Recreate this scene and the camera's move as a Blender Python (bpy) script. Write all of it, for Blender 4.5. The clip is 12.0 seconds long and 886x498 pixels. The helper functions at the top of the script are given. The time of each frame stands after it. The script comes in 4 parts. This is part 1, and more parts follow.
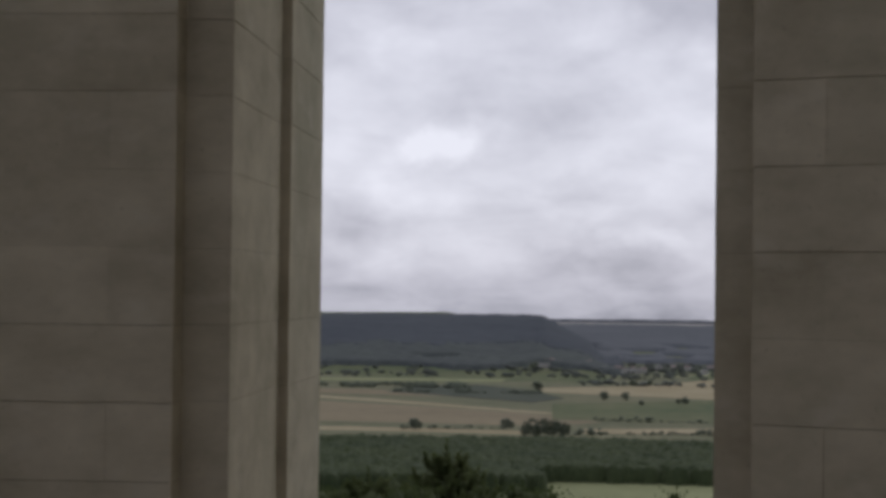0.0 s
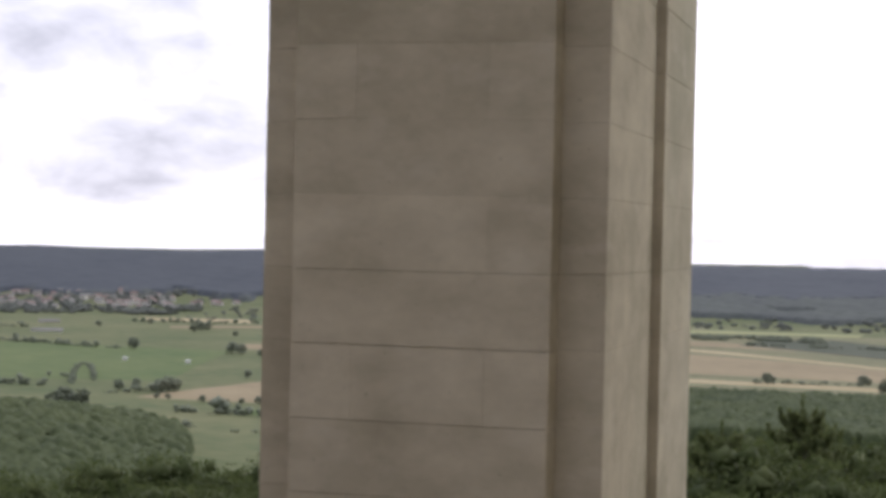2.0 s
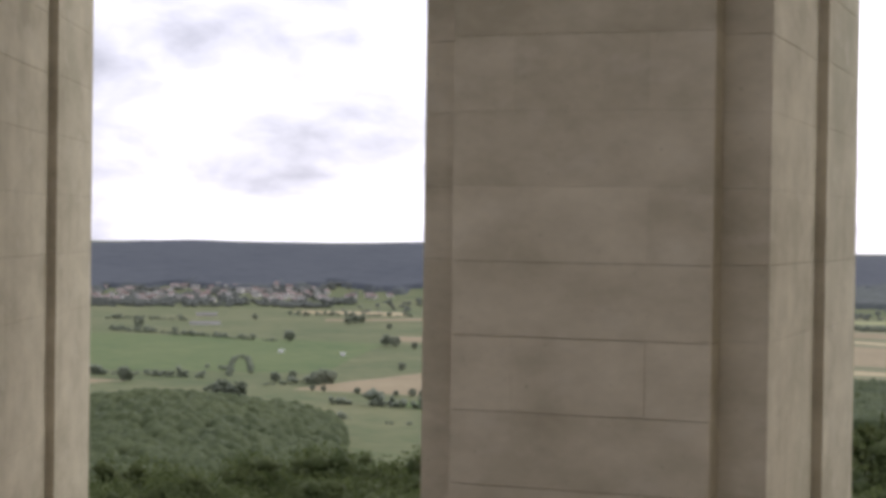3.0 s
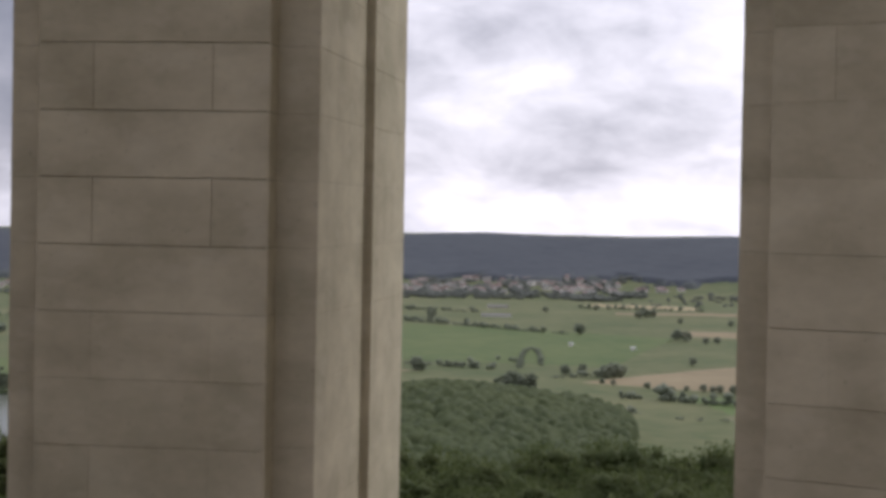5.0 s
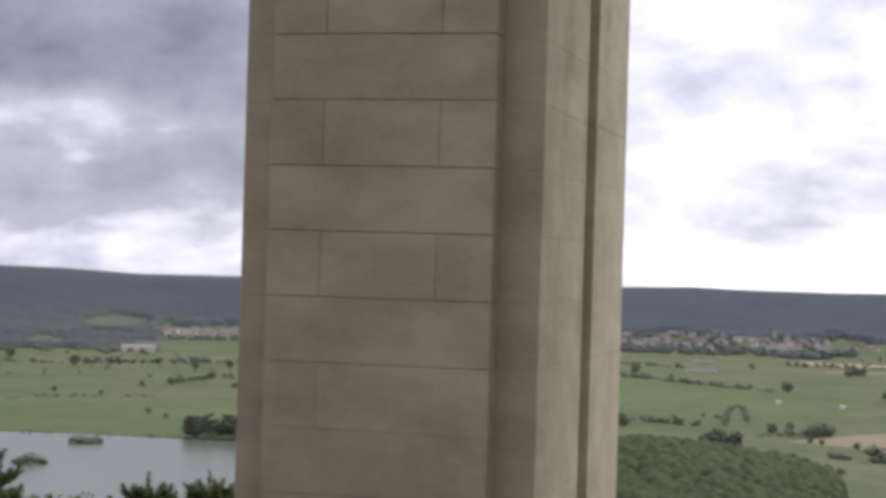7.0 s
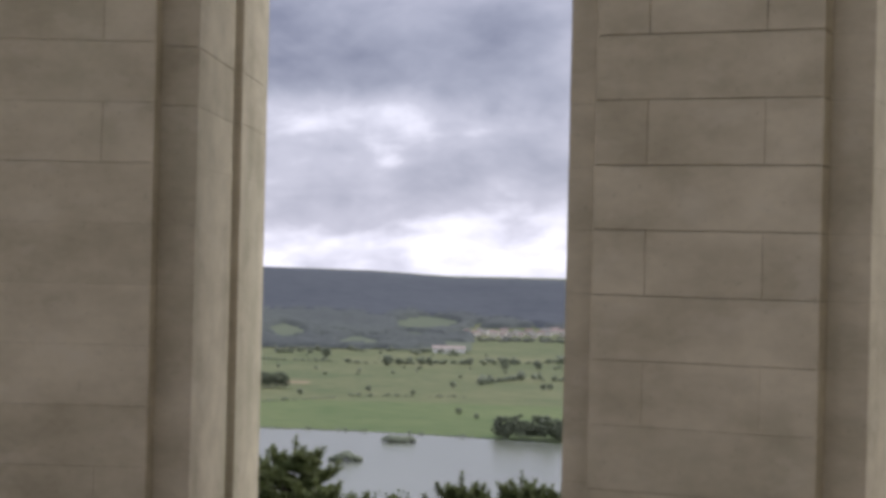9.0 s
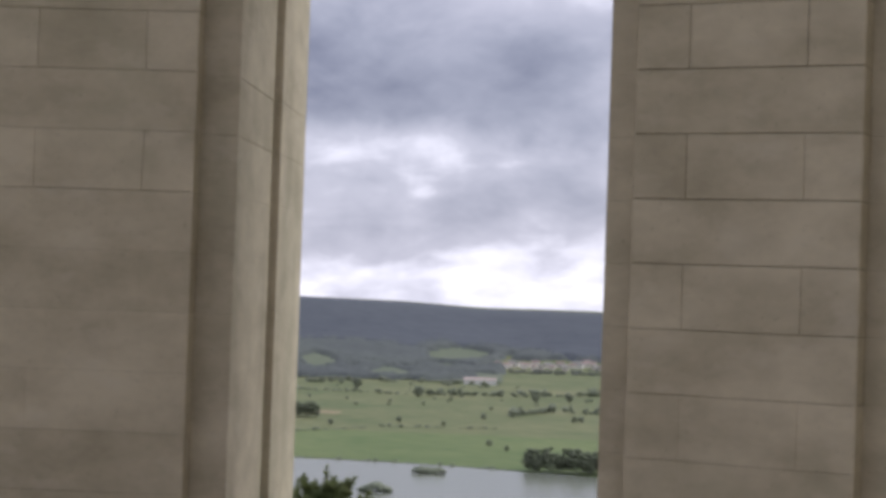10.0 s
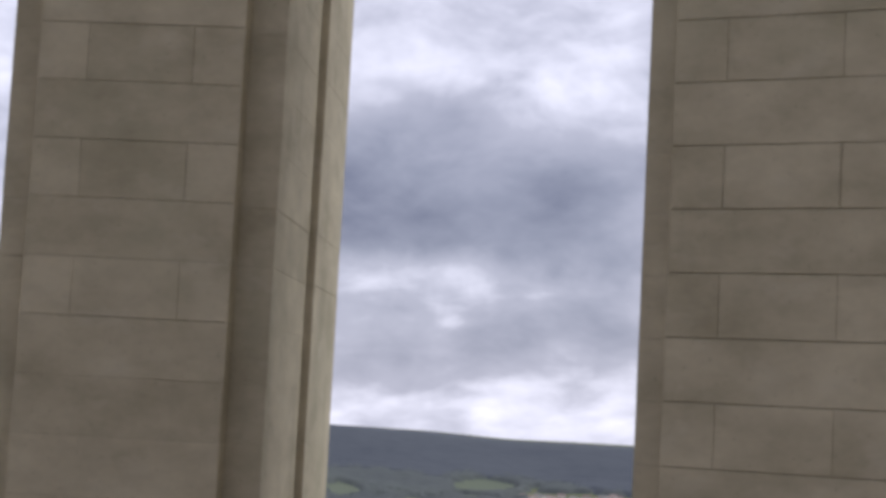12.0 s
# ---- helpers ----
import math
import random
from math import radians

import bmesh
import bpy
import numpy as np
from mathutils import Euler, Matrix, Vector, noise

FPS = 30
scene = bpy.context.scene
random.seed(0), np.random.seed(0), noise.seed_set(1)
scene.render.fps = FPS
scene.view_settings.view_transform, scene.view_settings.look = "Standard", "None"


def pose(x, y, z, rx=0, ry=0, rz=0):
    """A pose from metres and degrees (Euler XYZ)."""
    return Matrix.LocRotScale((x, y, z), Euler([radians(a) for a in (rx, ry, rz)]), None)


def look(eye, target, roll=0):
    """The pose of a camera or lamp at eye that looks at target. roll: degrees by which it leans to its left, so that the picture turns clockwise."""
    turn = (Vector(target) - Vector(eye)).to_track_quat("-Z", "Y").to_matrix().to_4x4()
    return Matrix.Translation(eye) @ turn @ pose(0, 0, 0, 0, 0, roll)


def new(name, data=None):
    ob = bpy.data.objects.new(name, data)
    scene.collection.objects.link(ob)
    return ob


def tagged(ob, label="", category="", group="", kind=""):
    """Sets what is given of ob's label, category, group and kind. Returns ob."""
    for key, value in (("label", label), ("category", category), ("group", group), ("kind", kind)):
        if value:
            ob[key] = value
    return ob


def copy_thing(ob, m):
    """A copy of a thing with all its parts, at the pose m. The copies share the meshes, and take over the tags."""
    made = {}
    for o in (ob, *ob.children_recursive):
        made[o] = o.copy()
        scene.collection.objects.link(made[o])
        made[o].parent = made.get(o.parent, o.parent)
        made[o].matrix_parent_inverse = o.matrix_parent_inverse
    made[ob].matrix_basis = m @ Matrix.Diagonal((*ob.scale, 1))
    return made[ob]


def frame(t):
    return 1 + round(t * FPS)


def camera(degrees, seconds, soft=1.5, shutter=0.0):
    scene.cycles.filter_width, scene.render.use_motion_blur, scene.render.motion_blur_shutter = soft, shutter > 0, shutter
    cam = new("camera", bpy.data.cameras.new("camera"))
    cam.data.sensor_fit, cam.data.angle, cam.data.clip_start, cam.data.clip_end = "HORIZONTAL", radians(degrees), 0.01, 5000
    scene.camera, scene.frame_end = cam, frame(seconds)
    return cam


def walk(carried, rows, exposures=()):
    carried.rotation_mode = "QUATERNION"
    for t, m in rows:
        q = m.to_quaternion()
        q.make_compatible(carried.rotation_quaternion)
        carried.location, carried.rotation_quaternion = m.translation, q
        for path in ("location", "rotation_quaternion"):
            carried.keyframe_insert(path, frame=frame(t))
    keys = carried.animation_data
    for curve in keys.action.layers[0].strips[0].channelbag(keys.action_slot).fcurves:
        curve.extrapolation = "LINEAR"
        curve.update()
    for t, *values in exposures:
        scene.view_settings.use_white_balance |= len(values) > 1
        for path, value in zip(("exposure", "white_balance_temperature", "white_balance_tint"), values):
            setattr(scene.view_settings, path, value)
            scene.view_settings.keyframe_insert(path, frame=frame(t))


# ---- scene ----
cam = camera(28.52, 12.0, soft=4.1)
# seconds, x, y, z, yaw, pitch, roll
ROWS = [
    (0, 2.218, 1.841, 1.747, 4.13, 1.28, -0.67),
    (0.5, 2.178, 1.859, 1.746, 7.46, 0.08, -1.31),
    (1, 2.147, 1.851, 1.745, 10.39, -0.36, -1.45),
    (1.5, 2.124, 1.845, 1.746, 13.43, -0.38, -1.27),
    (2, 2.114, 1.839, 1.743, 15.67, -0.52, -1.27),
    (2.5, 2.099, 1.840, 1.741, 18.25, -0.73, -1.26),
    (3, 2.081, 1.839, 1.741, 20.67, -0.86, -0.80),
    (3.5, 2.057, 1.816, 1.733, 23.45, -1.12, -0.94),
    (5.5, 1.995, 1.731, 1.732, 31.79, -1.16, -1.31),
    (6, 1.988, 1.699, 1.736, 33.23, -0.97, -1.67),
    (6.5, 1.971, 1.681, 1.740, 35.03, -0.13, -1.65),
    (7, 1.962, 1.659, 1.742, 36.93, 0.35, -1.69),
    (7.5, 1.949, 1.634, 1.745, 39.73, 0.68, -1.08),
    (9.5, 1.945, 1.528, 1.728, 47.94, 0.27, -1.64),
    (10, 1.944, 1.512, 1.731, 48.07, 1.14, -1.97),
    (10.5, 1.935, 1.492, 1.735, 49.52, 1.34, -2.58),
    (11, 1.936, 1.492, 1.736, 49.90, 2.29, -2.77),
    (11.5, 1.945, 1.486, 1.741, 49.45, 3.26, -2.70),
    (12, 1.963, 1.459, 1.752, 48.93, 5.37, -3.00),
]
EXPOSURES = [(0.0, -1.07, 6250, 9), (0.6, -1.0, 6250, 9), (1.0, -0.7, 6250, 9), (1.5, -0.12, 6400, 11), (2.5, 0.22, 6450, 11), (3.5, 0.22, 6500, 11),
             (5.5, -0.14, 6500, 11), (6.5, 0.07, 6450, 11), (7.5, 0.2, 6400, 11), (9.5, 0.33, 6400, 11), (11.0, 0.2, 6300, 11), (12.0, 0.1, 6250, 11)]
walk(cam, [(t, pose(x, y, z, 90 + pitch, roll, yaw)) for t, x, y, z, yaw, pitch, roll in ROWS], EXPOSURES)

# ---- daylight ----
SUN_AZ, SUN_EL = -30.0, 40.0        # degrees to the left of +y, degrees up


def make_world():
    world = bpy.data.worlds.new("overcast_sky")
    world.use_nodes = True
    scene.world = world
    nt = world.node_tree
    nt.nodes.clear()
    N, link = nt.nodes.new, nt.links.new
    out, bg = N("ShaderNodeOutputWorld"), N("ShaderNodeBackground")
    sky = N("ShaderNodeTexSky")
    sky.sky_type, sky.sun_disc = "NISHITA", False
    sky.sun_elevation, sky.sun_rotation = radians(SUN_EL), radians(-SUN_AZ)
    coord, sep = N("ShaderNodeTexCoord"), N("ShaderNodeSeparateXYZ")
    link(coord.outputs["Generated"], sep.inputs[0])

    def m(op, a, b=None, clamp=False):
        n = N("ShaderNodeMath")
        n.operation, n.use_clamp = op, clamp
        for i, v in enumerate((a, b)):
            if v is None:
                continue
            if isinstance(v, (int, float)):
                n.inputs[i].default_value = v
            else:
                link(v, n.inputs[i])
        return n.outputs[0]

    # a cloud deck: directions met with a level sheet overhead
    up = m("ADD", m("MAXIMUM", sep.outputs[2], -0.1), 0.36)
    comb = N("ShaderNodeCombineXYZ")
    link(m("DIVIDE", sep.outputs[0], up), comb.inputs[0])
    link(m("DIVIDE", sep.outputs[1], up), comb.inputs[1])
    big, fine = N("ShaderNodeTexNoise"), N("ShaderNodeTexNoise")
    for n, sc, det, rough, dist in ((big, 2.8, 4.0, 0.45, 0.25), (fine, 6.5, 7.0, 0.57, 0.3)):
        n.inputs["Scale"].default_value, n.inputs["Detail"].default_value = sc, det
        n.inputs["Roughness"].default_value, n.inputs["Distortion"].default_value = rough, dist
    shift = N("ShaderNodeVectorMath")
    shift.operation = "ADD"
    shift.inputs[1].default_value = (3.7, 1.9, 0.0)
    link(comb.outputs[0], shift.inputs[0])
    link(shift.outputs[0], big.inputs["Vector"])
    link(shift.outputs[0], fine.inputs["Vector"])
    mixed = m("ADD", m("MULTIPLY", big.outputs[0], 0.60), m("MULTIPLY", fine.outputs[0], 0.40))

    warp = N("ShaderNodeTexNoise")
    warp.inputs["Scale"].default_value, warp.inputs["Detail"].default_value = 11.0, 5.0
    link(coord.outputs["Generated"], warp.inputs["Vector"])
    bend = N("ShaderNodeVectorMath")
    bend.operation = "MULTIPLY_ADD"
    bend.inputs[1].default_value = (0.15, 0.15, 0.10)
    link(warp.outputs["Color"], bend.inputs[0])
    link(coord.outputs["Generated"], bend.inputs[2])
    flat = N("ShaderNodeVectorMath")
    flat.operation = "MULTIPLY"
    flat.inputs[1].default_value = (1, 1, 2.0)
    link(bend.outputs[0], flat.inputs[0])

    def bank(az, el, inner, outer):
        """How far a direction lies inside a wide, low, ragged bank of cloud, 0 to 1."""
        d = N("ShaderNodeVectorMath")
        d.operation = "DISTANCE"
        link(flat.outputs[0], d.inputs[0])
        c, z = math.cos(radians(el)), math.sin(radians(el))
        d.inputs[1].default_value = (-math.sin(radians(az)) * c + 0.075, math.cos(radians(az)) * c + 0.075, 2.0 * (z + 0.05))
        r = N("ShaderNodeMapRange")
        r.interpolation_type = "SMOOTHSTEP"
        r.inputs[1].default_value, r.inputs[2].default_value = radians(outer), radians(inner)
        link(d.outputs["Value"], r.inputs[0])
        return r.outputs[0]

    puff = N("ShaderNodeTexVoronoi")
    puff.feature = "SMOOTH_F1"
    puff.inputs["Scale"].default_value, puff.inputs["Smoothness"].default_value = 9.0, 0.6
    puff.inputs["Detail"].default_value, puff.inputs["Roughness"].default_value = 3.0, 0.55
    link(flat.outputs[0], puff.inputs["Vector"])
    mixed = m("ADD", mixed, m("MULTIPLY", m("SUBTRACT", 0.86, puff.outputs["Distance"]), 0.13))

    def edge(value, a, b):
        """Rises from 0 to 1 as the value goes from a to b degrees."""
        r = N("ShaderNodeMapRange")
        r.interpolation_type = "SMOOTHSTEP"
        r.inputs[1].default_value, r.inputs[2].default_value = radians(a), radians(b)
        link(value, r.inputs[0])
        return r.outputs[0]

    # directions with a ragged shift: bearing to the left of +y and height over the level
    parts = N("ShaderNodeSeparateXYZ")
    link(warp.outputs["Color"], parts.inputs[0])
    bearing = m("ADD", m("ARCTAN2", m("MULTIPLY", sep.outputs[0], -1.0), sep.outputs[1]), m("MULTIPLY", m("SUBTRACT", parts.outputs[0], 0.5), 0.14))
    height = m("ADD", sep.outputs[2], m("MULTIPLY", m("SUBTRACT", parts.outputs[1], 0.5), 0.055))
    # a heavy rain cloud with a flat base and a fading top, and lit haze below it
    heavy = m("MULTIPLY", m("MULTIPLY", edge(height, 3.9, 5.4), edge(height, 12.5, 6.5)), m("MULTIPLY", edge(bearing, 38.0, 43.5), edge(bearing, 66.0, 57.0)))
    mixed = m("SUBTRACT", mixed, m("MULTIPLY", heavy, 0.30))
    low = m("MULTIPLY", edge(height, 1.6, 0.2), edge(bearing, 12.0, 20.0))
    mixed = m("ADD", mixed, m("MULTIPLY", low, 0.03))
    # (bearing, height, core, rim, gain): bright gaps and grey tufts
    for az, el_, core, rim, gain in ((2, 5, 4, 18, 0.32), (-4.5, 0.5, 2, 7, 0.06), (4.4, 4.9, 0.2, 1.9, 0.28), (6.4, 2.4, 0.3, 2.8, -0.15), (7.6, 8.0, 0.3, 3.0, -0.12),
                                     (-2.5, 4.0, 0.4, 3.0, -0.08), (1.5, 0.2, 0.3, 4.2, -0.10), (-2.7, 1.4, 0.2, 1.8, 0.12), (1.8, 2.9, 0.3, 2.6, -0.07),
                                     (26, 4, 5, 13, 0.085), (29.8, 3.0, 0.3, 4.2, -0.05),
                                     (28.0, 6.9, 0.5, 4.2, -0.03), (23.6, 6.4, 0.5, 4.4, -0.05), (24.0, 1.6, 0.2, 3.0, -0.05), (44.3, 3.1, 0.4, 3.4, -0.10),
                                     (48, 4, 6, 14, -0.06), (49.3, 2.8, 0.8, 4.0, -0.11), (50.8, 3.3, 0.4, 2.6, -0.07), (44.8, 11.0, 0.6, 4.0, 0.05), (43.0, 1.4, 0.5, 4.0, -0.07)):
        mixed = m("ADD", mixed, m("MULTIPLY", bank(az, el_, core, rim), gain))
    ramp = N("ShaderNodeValToRGB")
    el = ramp.color_ramp.elements
    el[0].position, el[0].color = 0.04, (0.19, 0.20, 0.28, 1)
    el[1].position, el[1].color = 0.95, (1.85, 1.81, 1.96, 1)
    for at_, c in ((0.20, (0.32, 0.33, 0.42, 1)), (0.38, (0.50, 0.50, 0.60, 1)), (0.49, (0.80, 0.79, 0.91, 1)), (0.63, (1.16, 1.13, 1.27, 1))):
        e = el.new(at_)
        e.color = c
    link(mixed, ramp.inputs[0])
    # an overcast sky is brighter on the sun's side than behind
    glow = N("ShaderNodeMapRange")
    side = N("ShaderNodeVectorMath")
    side.operation = "DOT_PRODUCT"
    link(coord.outputs["Generated"], side.inputs[0])
    side.inputs[1].default_value = (-math.sin(radians(SUN_AZ + 40)), math.cos(radians(SUN_AZ + 40)), 0.0)
    glow.inputs[1].default_value, glow.inputs[2].default_value = -0.6, 0.5
    glow.inputs[3].default_value, glow.inputs[4].default_value = 0.60, 1.0
    link(side.outputs["Value"], glow.inputs[0])
    # brightness added to the unseen sky left and behind, to light the piers
    thin, fill_dir = N("ShaderNodeMapRange"), N("ShaderNodeVectorMath")
    fill_dir.operation = "DOT_PRODUCT"
    link(coord.outputs["Generated"], fill_dir.inputs[0])
    fill_dir.inputs[1].default_value = (-math.sin(radians(140)), math.cos(radians(140)), 0.0)
    thin.inputs[1].default_value, thin.inputs[2].default_value = 0.12, 0.9
    thin.inputs[3].default_value, thin.inputs[4].default_value = 1.0, 1.62
    link(fill_dir.outputs["Value"], thin.inputs[0])
    mix = N("ShaderNodeMix")
    mix.data_type = "RGBA"
    mix.inputs[0].default_value = 0.93
    dim = N("ShaderNodeMix")
    dim.data_type, dim.blend_type = "RGBA", "MULTIPLY"
    dim.inputs[0].default_value = 1.0
    dim.inputs[7].default_value = (0.1, 0.1, 0.1, 1)
    link(sky.outputs[0], dim.inputs[6])
    link(dim.outputs[2], mix.inputs[6])
    link(ramp.outputs[0], mix.inputs[7])
    link(mix.outputs[2], bg.inputs[0])
    link(m("MULTIPLY", glow.outputs[0], thin.outputs[0]), bg.inputs[1])
    link(bg.outputs[0], out.inputs[0])


make_world()
sun = new("sun", bpy.data.lights.new("sun", "SUN"))
sun.data.energy, sun.data.angle, sun.data.color = 1.3, radians(60), (1.0, 0.95, 0.88)
sun_dir = Vector((-math.sin(radians(SUN_AZ)) * math.cos(radians(SUN_EL)), math.cos(radians(SUN_AZ)) * math.cos(radians(SUN_EL)), math.sin(radians(SUN_EL))))
sun.matrix_world = look(sun_dir * 60, (0, 0, 0))

# ---- materials ----


def material(name, dark, light, scale=1.0, fine=12.0, rough=0.9, bump=0.3, bump_dist=0.01, random_tone=0.0, island=False, stretch=(1, 1, 1), fine_mix=0.35, world_space=True, leafy=0.0):
    """Two-scale mottled surface between two colours."""
    mat = bpy.data.materials.new(name)
    mat.use_nodes = True
    nt = mat.node_tree
    N, link = nt.nodes.new, nt.links.new
    bsdf = nt.nodes["Principled BSDF"]
    bsdf.inputs["Roughness"].default_value = rough
    bsdf.inputs["Specular IOR Level"].default_value = 0.25
    if world_space:
        pos = N("ShaderNodeNewGeometry").outputs["Position"]
    else:
        pos = N("ShaderNodeTexCoord").outputs["Object"]
    mp = N("ShaderNodeMapping")
    mp.inputs["Scale"].default_value = stretch
    link(pos, mp.inputs[0])
    big, small = N("ShaderNodeTexNoise"), N("ShaderNodeTexNoise")
    for n, sc in ((big, scale), (small, fine)):
        n.inputs["Scale"].default_value, n.inputs["Detail"].default_value, n.inputs["Roughness"].default_value = sc, 5.0, 0.6
        link(mp.outputs[0], n.inputs["Vector"])
    mixf = N("ShaderNodeMix")
    mixf.inputs[0].default_value = fine_mix
    link(big.outputs[0], mixf.inputs[2])
    link(small.outputs[0], mixf.inputs[3])
    value = mixf.outputs[0]
    if random_tone:
        info = N("ShaderNodeNewGeometry").outputs["Random Per Island"] if island else N("ShaderNodeObjectInfo").outputs["Random"]
        mr = N("ShaderNodeMapRange")
        mr.inputs[3].default_value, mr.inputs[4].default_value = -random_tone, random_tone
        link(info, mr.inputs[0])
        add = N("ShaderNodeMath")
        link(value, add.inputs[0])
        link(mr.outputs[0], add.inputs[1])
        value = add.outputs[0]
    ramp = N("ShaderNodeValToRGB")
    el = ramp.color_ramp.elements
    el[0].position, el[0].color = 0.34, (*dark, 1)
    el[1].position, el[1].color = 0.66, (*light, 1)
    link(value, ramp.inputs[0])
    link(ramp.outputs[0], bsdf.inputs["Base Color"])
    if leafy:
        thin, both = N("ShaderNodeBsdfTranslucent"), N("ShaderNodeMixShader")
        link(ramp.outputs[0], thin.inputs[0])
        both.inputs[0].default_value = leafy
        link(bsdf.outputs[0], both.inputs[1])
        link(thin.outputs[0], both.inputs[2])
        link(both.outputs[0], nt.nodes["Material Output"].inputs[0])
    if bump:
        b = N("ShaderNodeBump")
        b.inputs["Strength"].default_value, b.inputs["Distance"].default_value = bump, bump_dist
        link(small.outputs[0], b.inputs["Height"])
        link(b.outputs[0], bsdf.inputs["Normal"])
    return mat




def limestone(name, streaks, tone):
    """Sawn limestone: bedding bands, rain streaks, grey-green grime, pale lime blooms and pitting."""
    mat = bpy.data.materials.new(name)
    mat.use_nodes = True
    nt = mat.node_tree
    N, link = nt.nodes.new, nt.links.new
    bsdf = nt.nodes["Principled BSDF"]
    bsdf.inputs["Roughness"].default_value, bsdf.inputs["Specular IOR Level"].default_value = 0.92, 0.2
    pos, info = N("ShaderNodeNewGeometry").outputs["Position"], N("ShaderNodeObjectInfo").outputs["Random"]

    def grain(scale, stretch, detail=5.0, rough=0.6):
        mp, n = N("ShaderNodeMapping"), N("ShaderNodeTexNoise")
        mp.inputs["Scale"].default_value = stretch
        n.inputs["Scale"].default_value, n.inputs["Detail"].default_value, n.inputs["Roughness"].default_value = scale, detail, rough
        link(pos, mp.inputs[0])
        link(mp.outputs[0], n.inputs["Vector"])
        return n.outputs[0]

    def span(value, a, b, lo, hi):
        r = N("ShaderNodeMapRange")
        for k, v in enumerate((a, b, lo, hi)):
            r.inputs[1 + k].default_value = v
        link(value, r.inputs[0])
        return r.outputs[0]

    def plus(a, b):
        n = N("ShaderNodeMath")
        link(a, n.inputs[0])
        link(b, n.inputs[1])
        return n.outputs[0]

    def mixed(fac, a, b):
        n = N("ShaderNodeMix")
        n.data_type = "RGBA"
        link(fac, n.inputs[0])
        for k, c in ((6, a), (7, b)):
            if isinstance(c, tuple):
                n.inputs[k].default_value = (*c, 1)
            else:
                link(c, n.inputs[k])
        return n.outputs[2]

    fine = grain(16, (1, 1, 1.6), 6.0, 0.65)
    value = plus(span(grain(2.1, (1, 1, 1.7), 4.0), 0.3, 0.7, -0.42, 0.42), span(fine, 0.3, 0.7, -0.10, 0.10))
    value = plus(value, span(grain(1.0, (2.6, 2.6, 0.3), 3.0), 0.3, 0.7, -streaks, streaks))
    value = plus(value, span(info, 0, 1, 0.5 - tone, 0.5 + tone))
    col = mixed(value, (0.384, 0.343, 0.256), (0.598, 0.540, 0.418))
    col = mixed(span(grain(0.8, (1, 1, 0.7), 4.0), 0.52, 0.70, 0.0, 0.45), col, (0.345, 0.330, 0.240))
    col = mixed(span(grain(3.2, (1, 1, 1.8), 3.0), 0.57, 0.72, 0.0, 0.45), col, (0.60, 0.555, 0.455))
    col = mixed(span(grain(38, (1, 1, 1), 2.0), 0.66, 0.74, 0.0, 0.45), col, (0.28, 0.25, 0.19))
    link(col, bsdf.inputs["Base Color"])
    b = N("ShaderNodeBump")
    b.inputs["Strength"].default_value, b.inputs["Distance"].default_value = 0.35, 0.005
    link(fine, b.inputs["Height"])
    link(b.outputs[0], bsdf.inputs["Normal"])
    return mat


STONE = limestone("limestone", 0.10, 0.20)
JAMB = limestone("limestone_jamb", 0.20, 0.06)
MORTAR = material("mortar", (0.09, 0.08, 0.062), (0.36, 0.325, 0.255), scale=2.4, fine=14, rough=0.95, bump=0.2, bump_dist=0.003)
PAVING = material("paving_stone", (0.30, 0.27, 0.22), (0.42, 0.39, 0.33), scale=0.8, fine=9, random_tone=0.1)
GRASS = material("meadow_grass", (0.080, 0.118, 0.046), (0.195, 0.200, 0.100), scale=0.007, fine=0.05, bump=0, fine_mix=0.45)
LUSH = material("lush_meadow", (0.082, 0.134, 0.046), (0.162, 0.198, 0.080), scale=0.008, fine=0.05, bump=0, fine_mix=0.45)
VIVID = material("young_grass", (0.110, 0.170, 0.055), (0.165, 0.220, 0.085), scale=0.01, fine=0.06, bump=0)
STUBBLE = material("stubble_field", (0.235, 0.195, 0.118), (0.340, 0.280, 0.172), scale=0.006, fine=0.05, bump=0, fine_mix=0.45)
WHEAT = material("ripe_wheat", (0.36, 0.30, 0.17), (0.47, 0.40, 0.25), scale=0.01, fine=0.1, bump=0)
CROP = material("maize_leaves", (0.062, 0.078, 0.054), (0.098, 0.112, 0.076), scale=0.01, fine=0.08, bump=0)
OLIVE = material("dry_pasture", (0.135, 0.152, 0.080), (0.240, 0.228, 0.130), scale=0.006, fine=0.05, bump=0, fine_mix=0.45)
CHAFF = material("pale_upland_stubble", (0.34, 0.32, 0.30), (0.44, 0.42, 0.39), scale=0.004, fine=0.03, bump=0)
PALE = material("pale_hayfield", (0.25, 0.275, 0.13), (0.36, 0.375, 0.19), scale=0.01, fine=0.1, bump=0)
WATER = material("lake_water", (0.150, 0.170, 0.130), (0.180, 0.198, 0.156), scale=0.01, fine=0.3, rough=0.22, bump=0.05, bump_dist=0.2)
LEAF_NEAR = material("broad_leaves", (0.068, 0.096, 0.031), (0.142, 0.170, 0.062), scale=0.3, fine=2.0, rough=0.7, bump=0, random_tone=0.10, island=True, leafy=0.45)
LEAF_PINE = material("pine_needles", (0.100, 0.130, 0.046), (0.175, 0.200, 0.080), scale=0.5, fine=2.0, rough=0.7, bump=0, random_tone=0.2, island=True, leafy=0.5)
LEAF_WOOD = material("wood_canopy", (0.041, 0.061, 0.026), (0.092, 0.114, 0.049), scale=0.02, fine=0.35, rough=0.8, bump=0, random_tone=0.06, island=True, fine_mix=0.5)
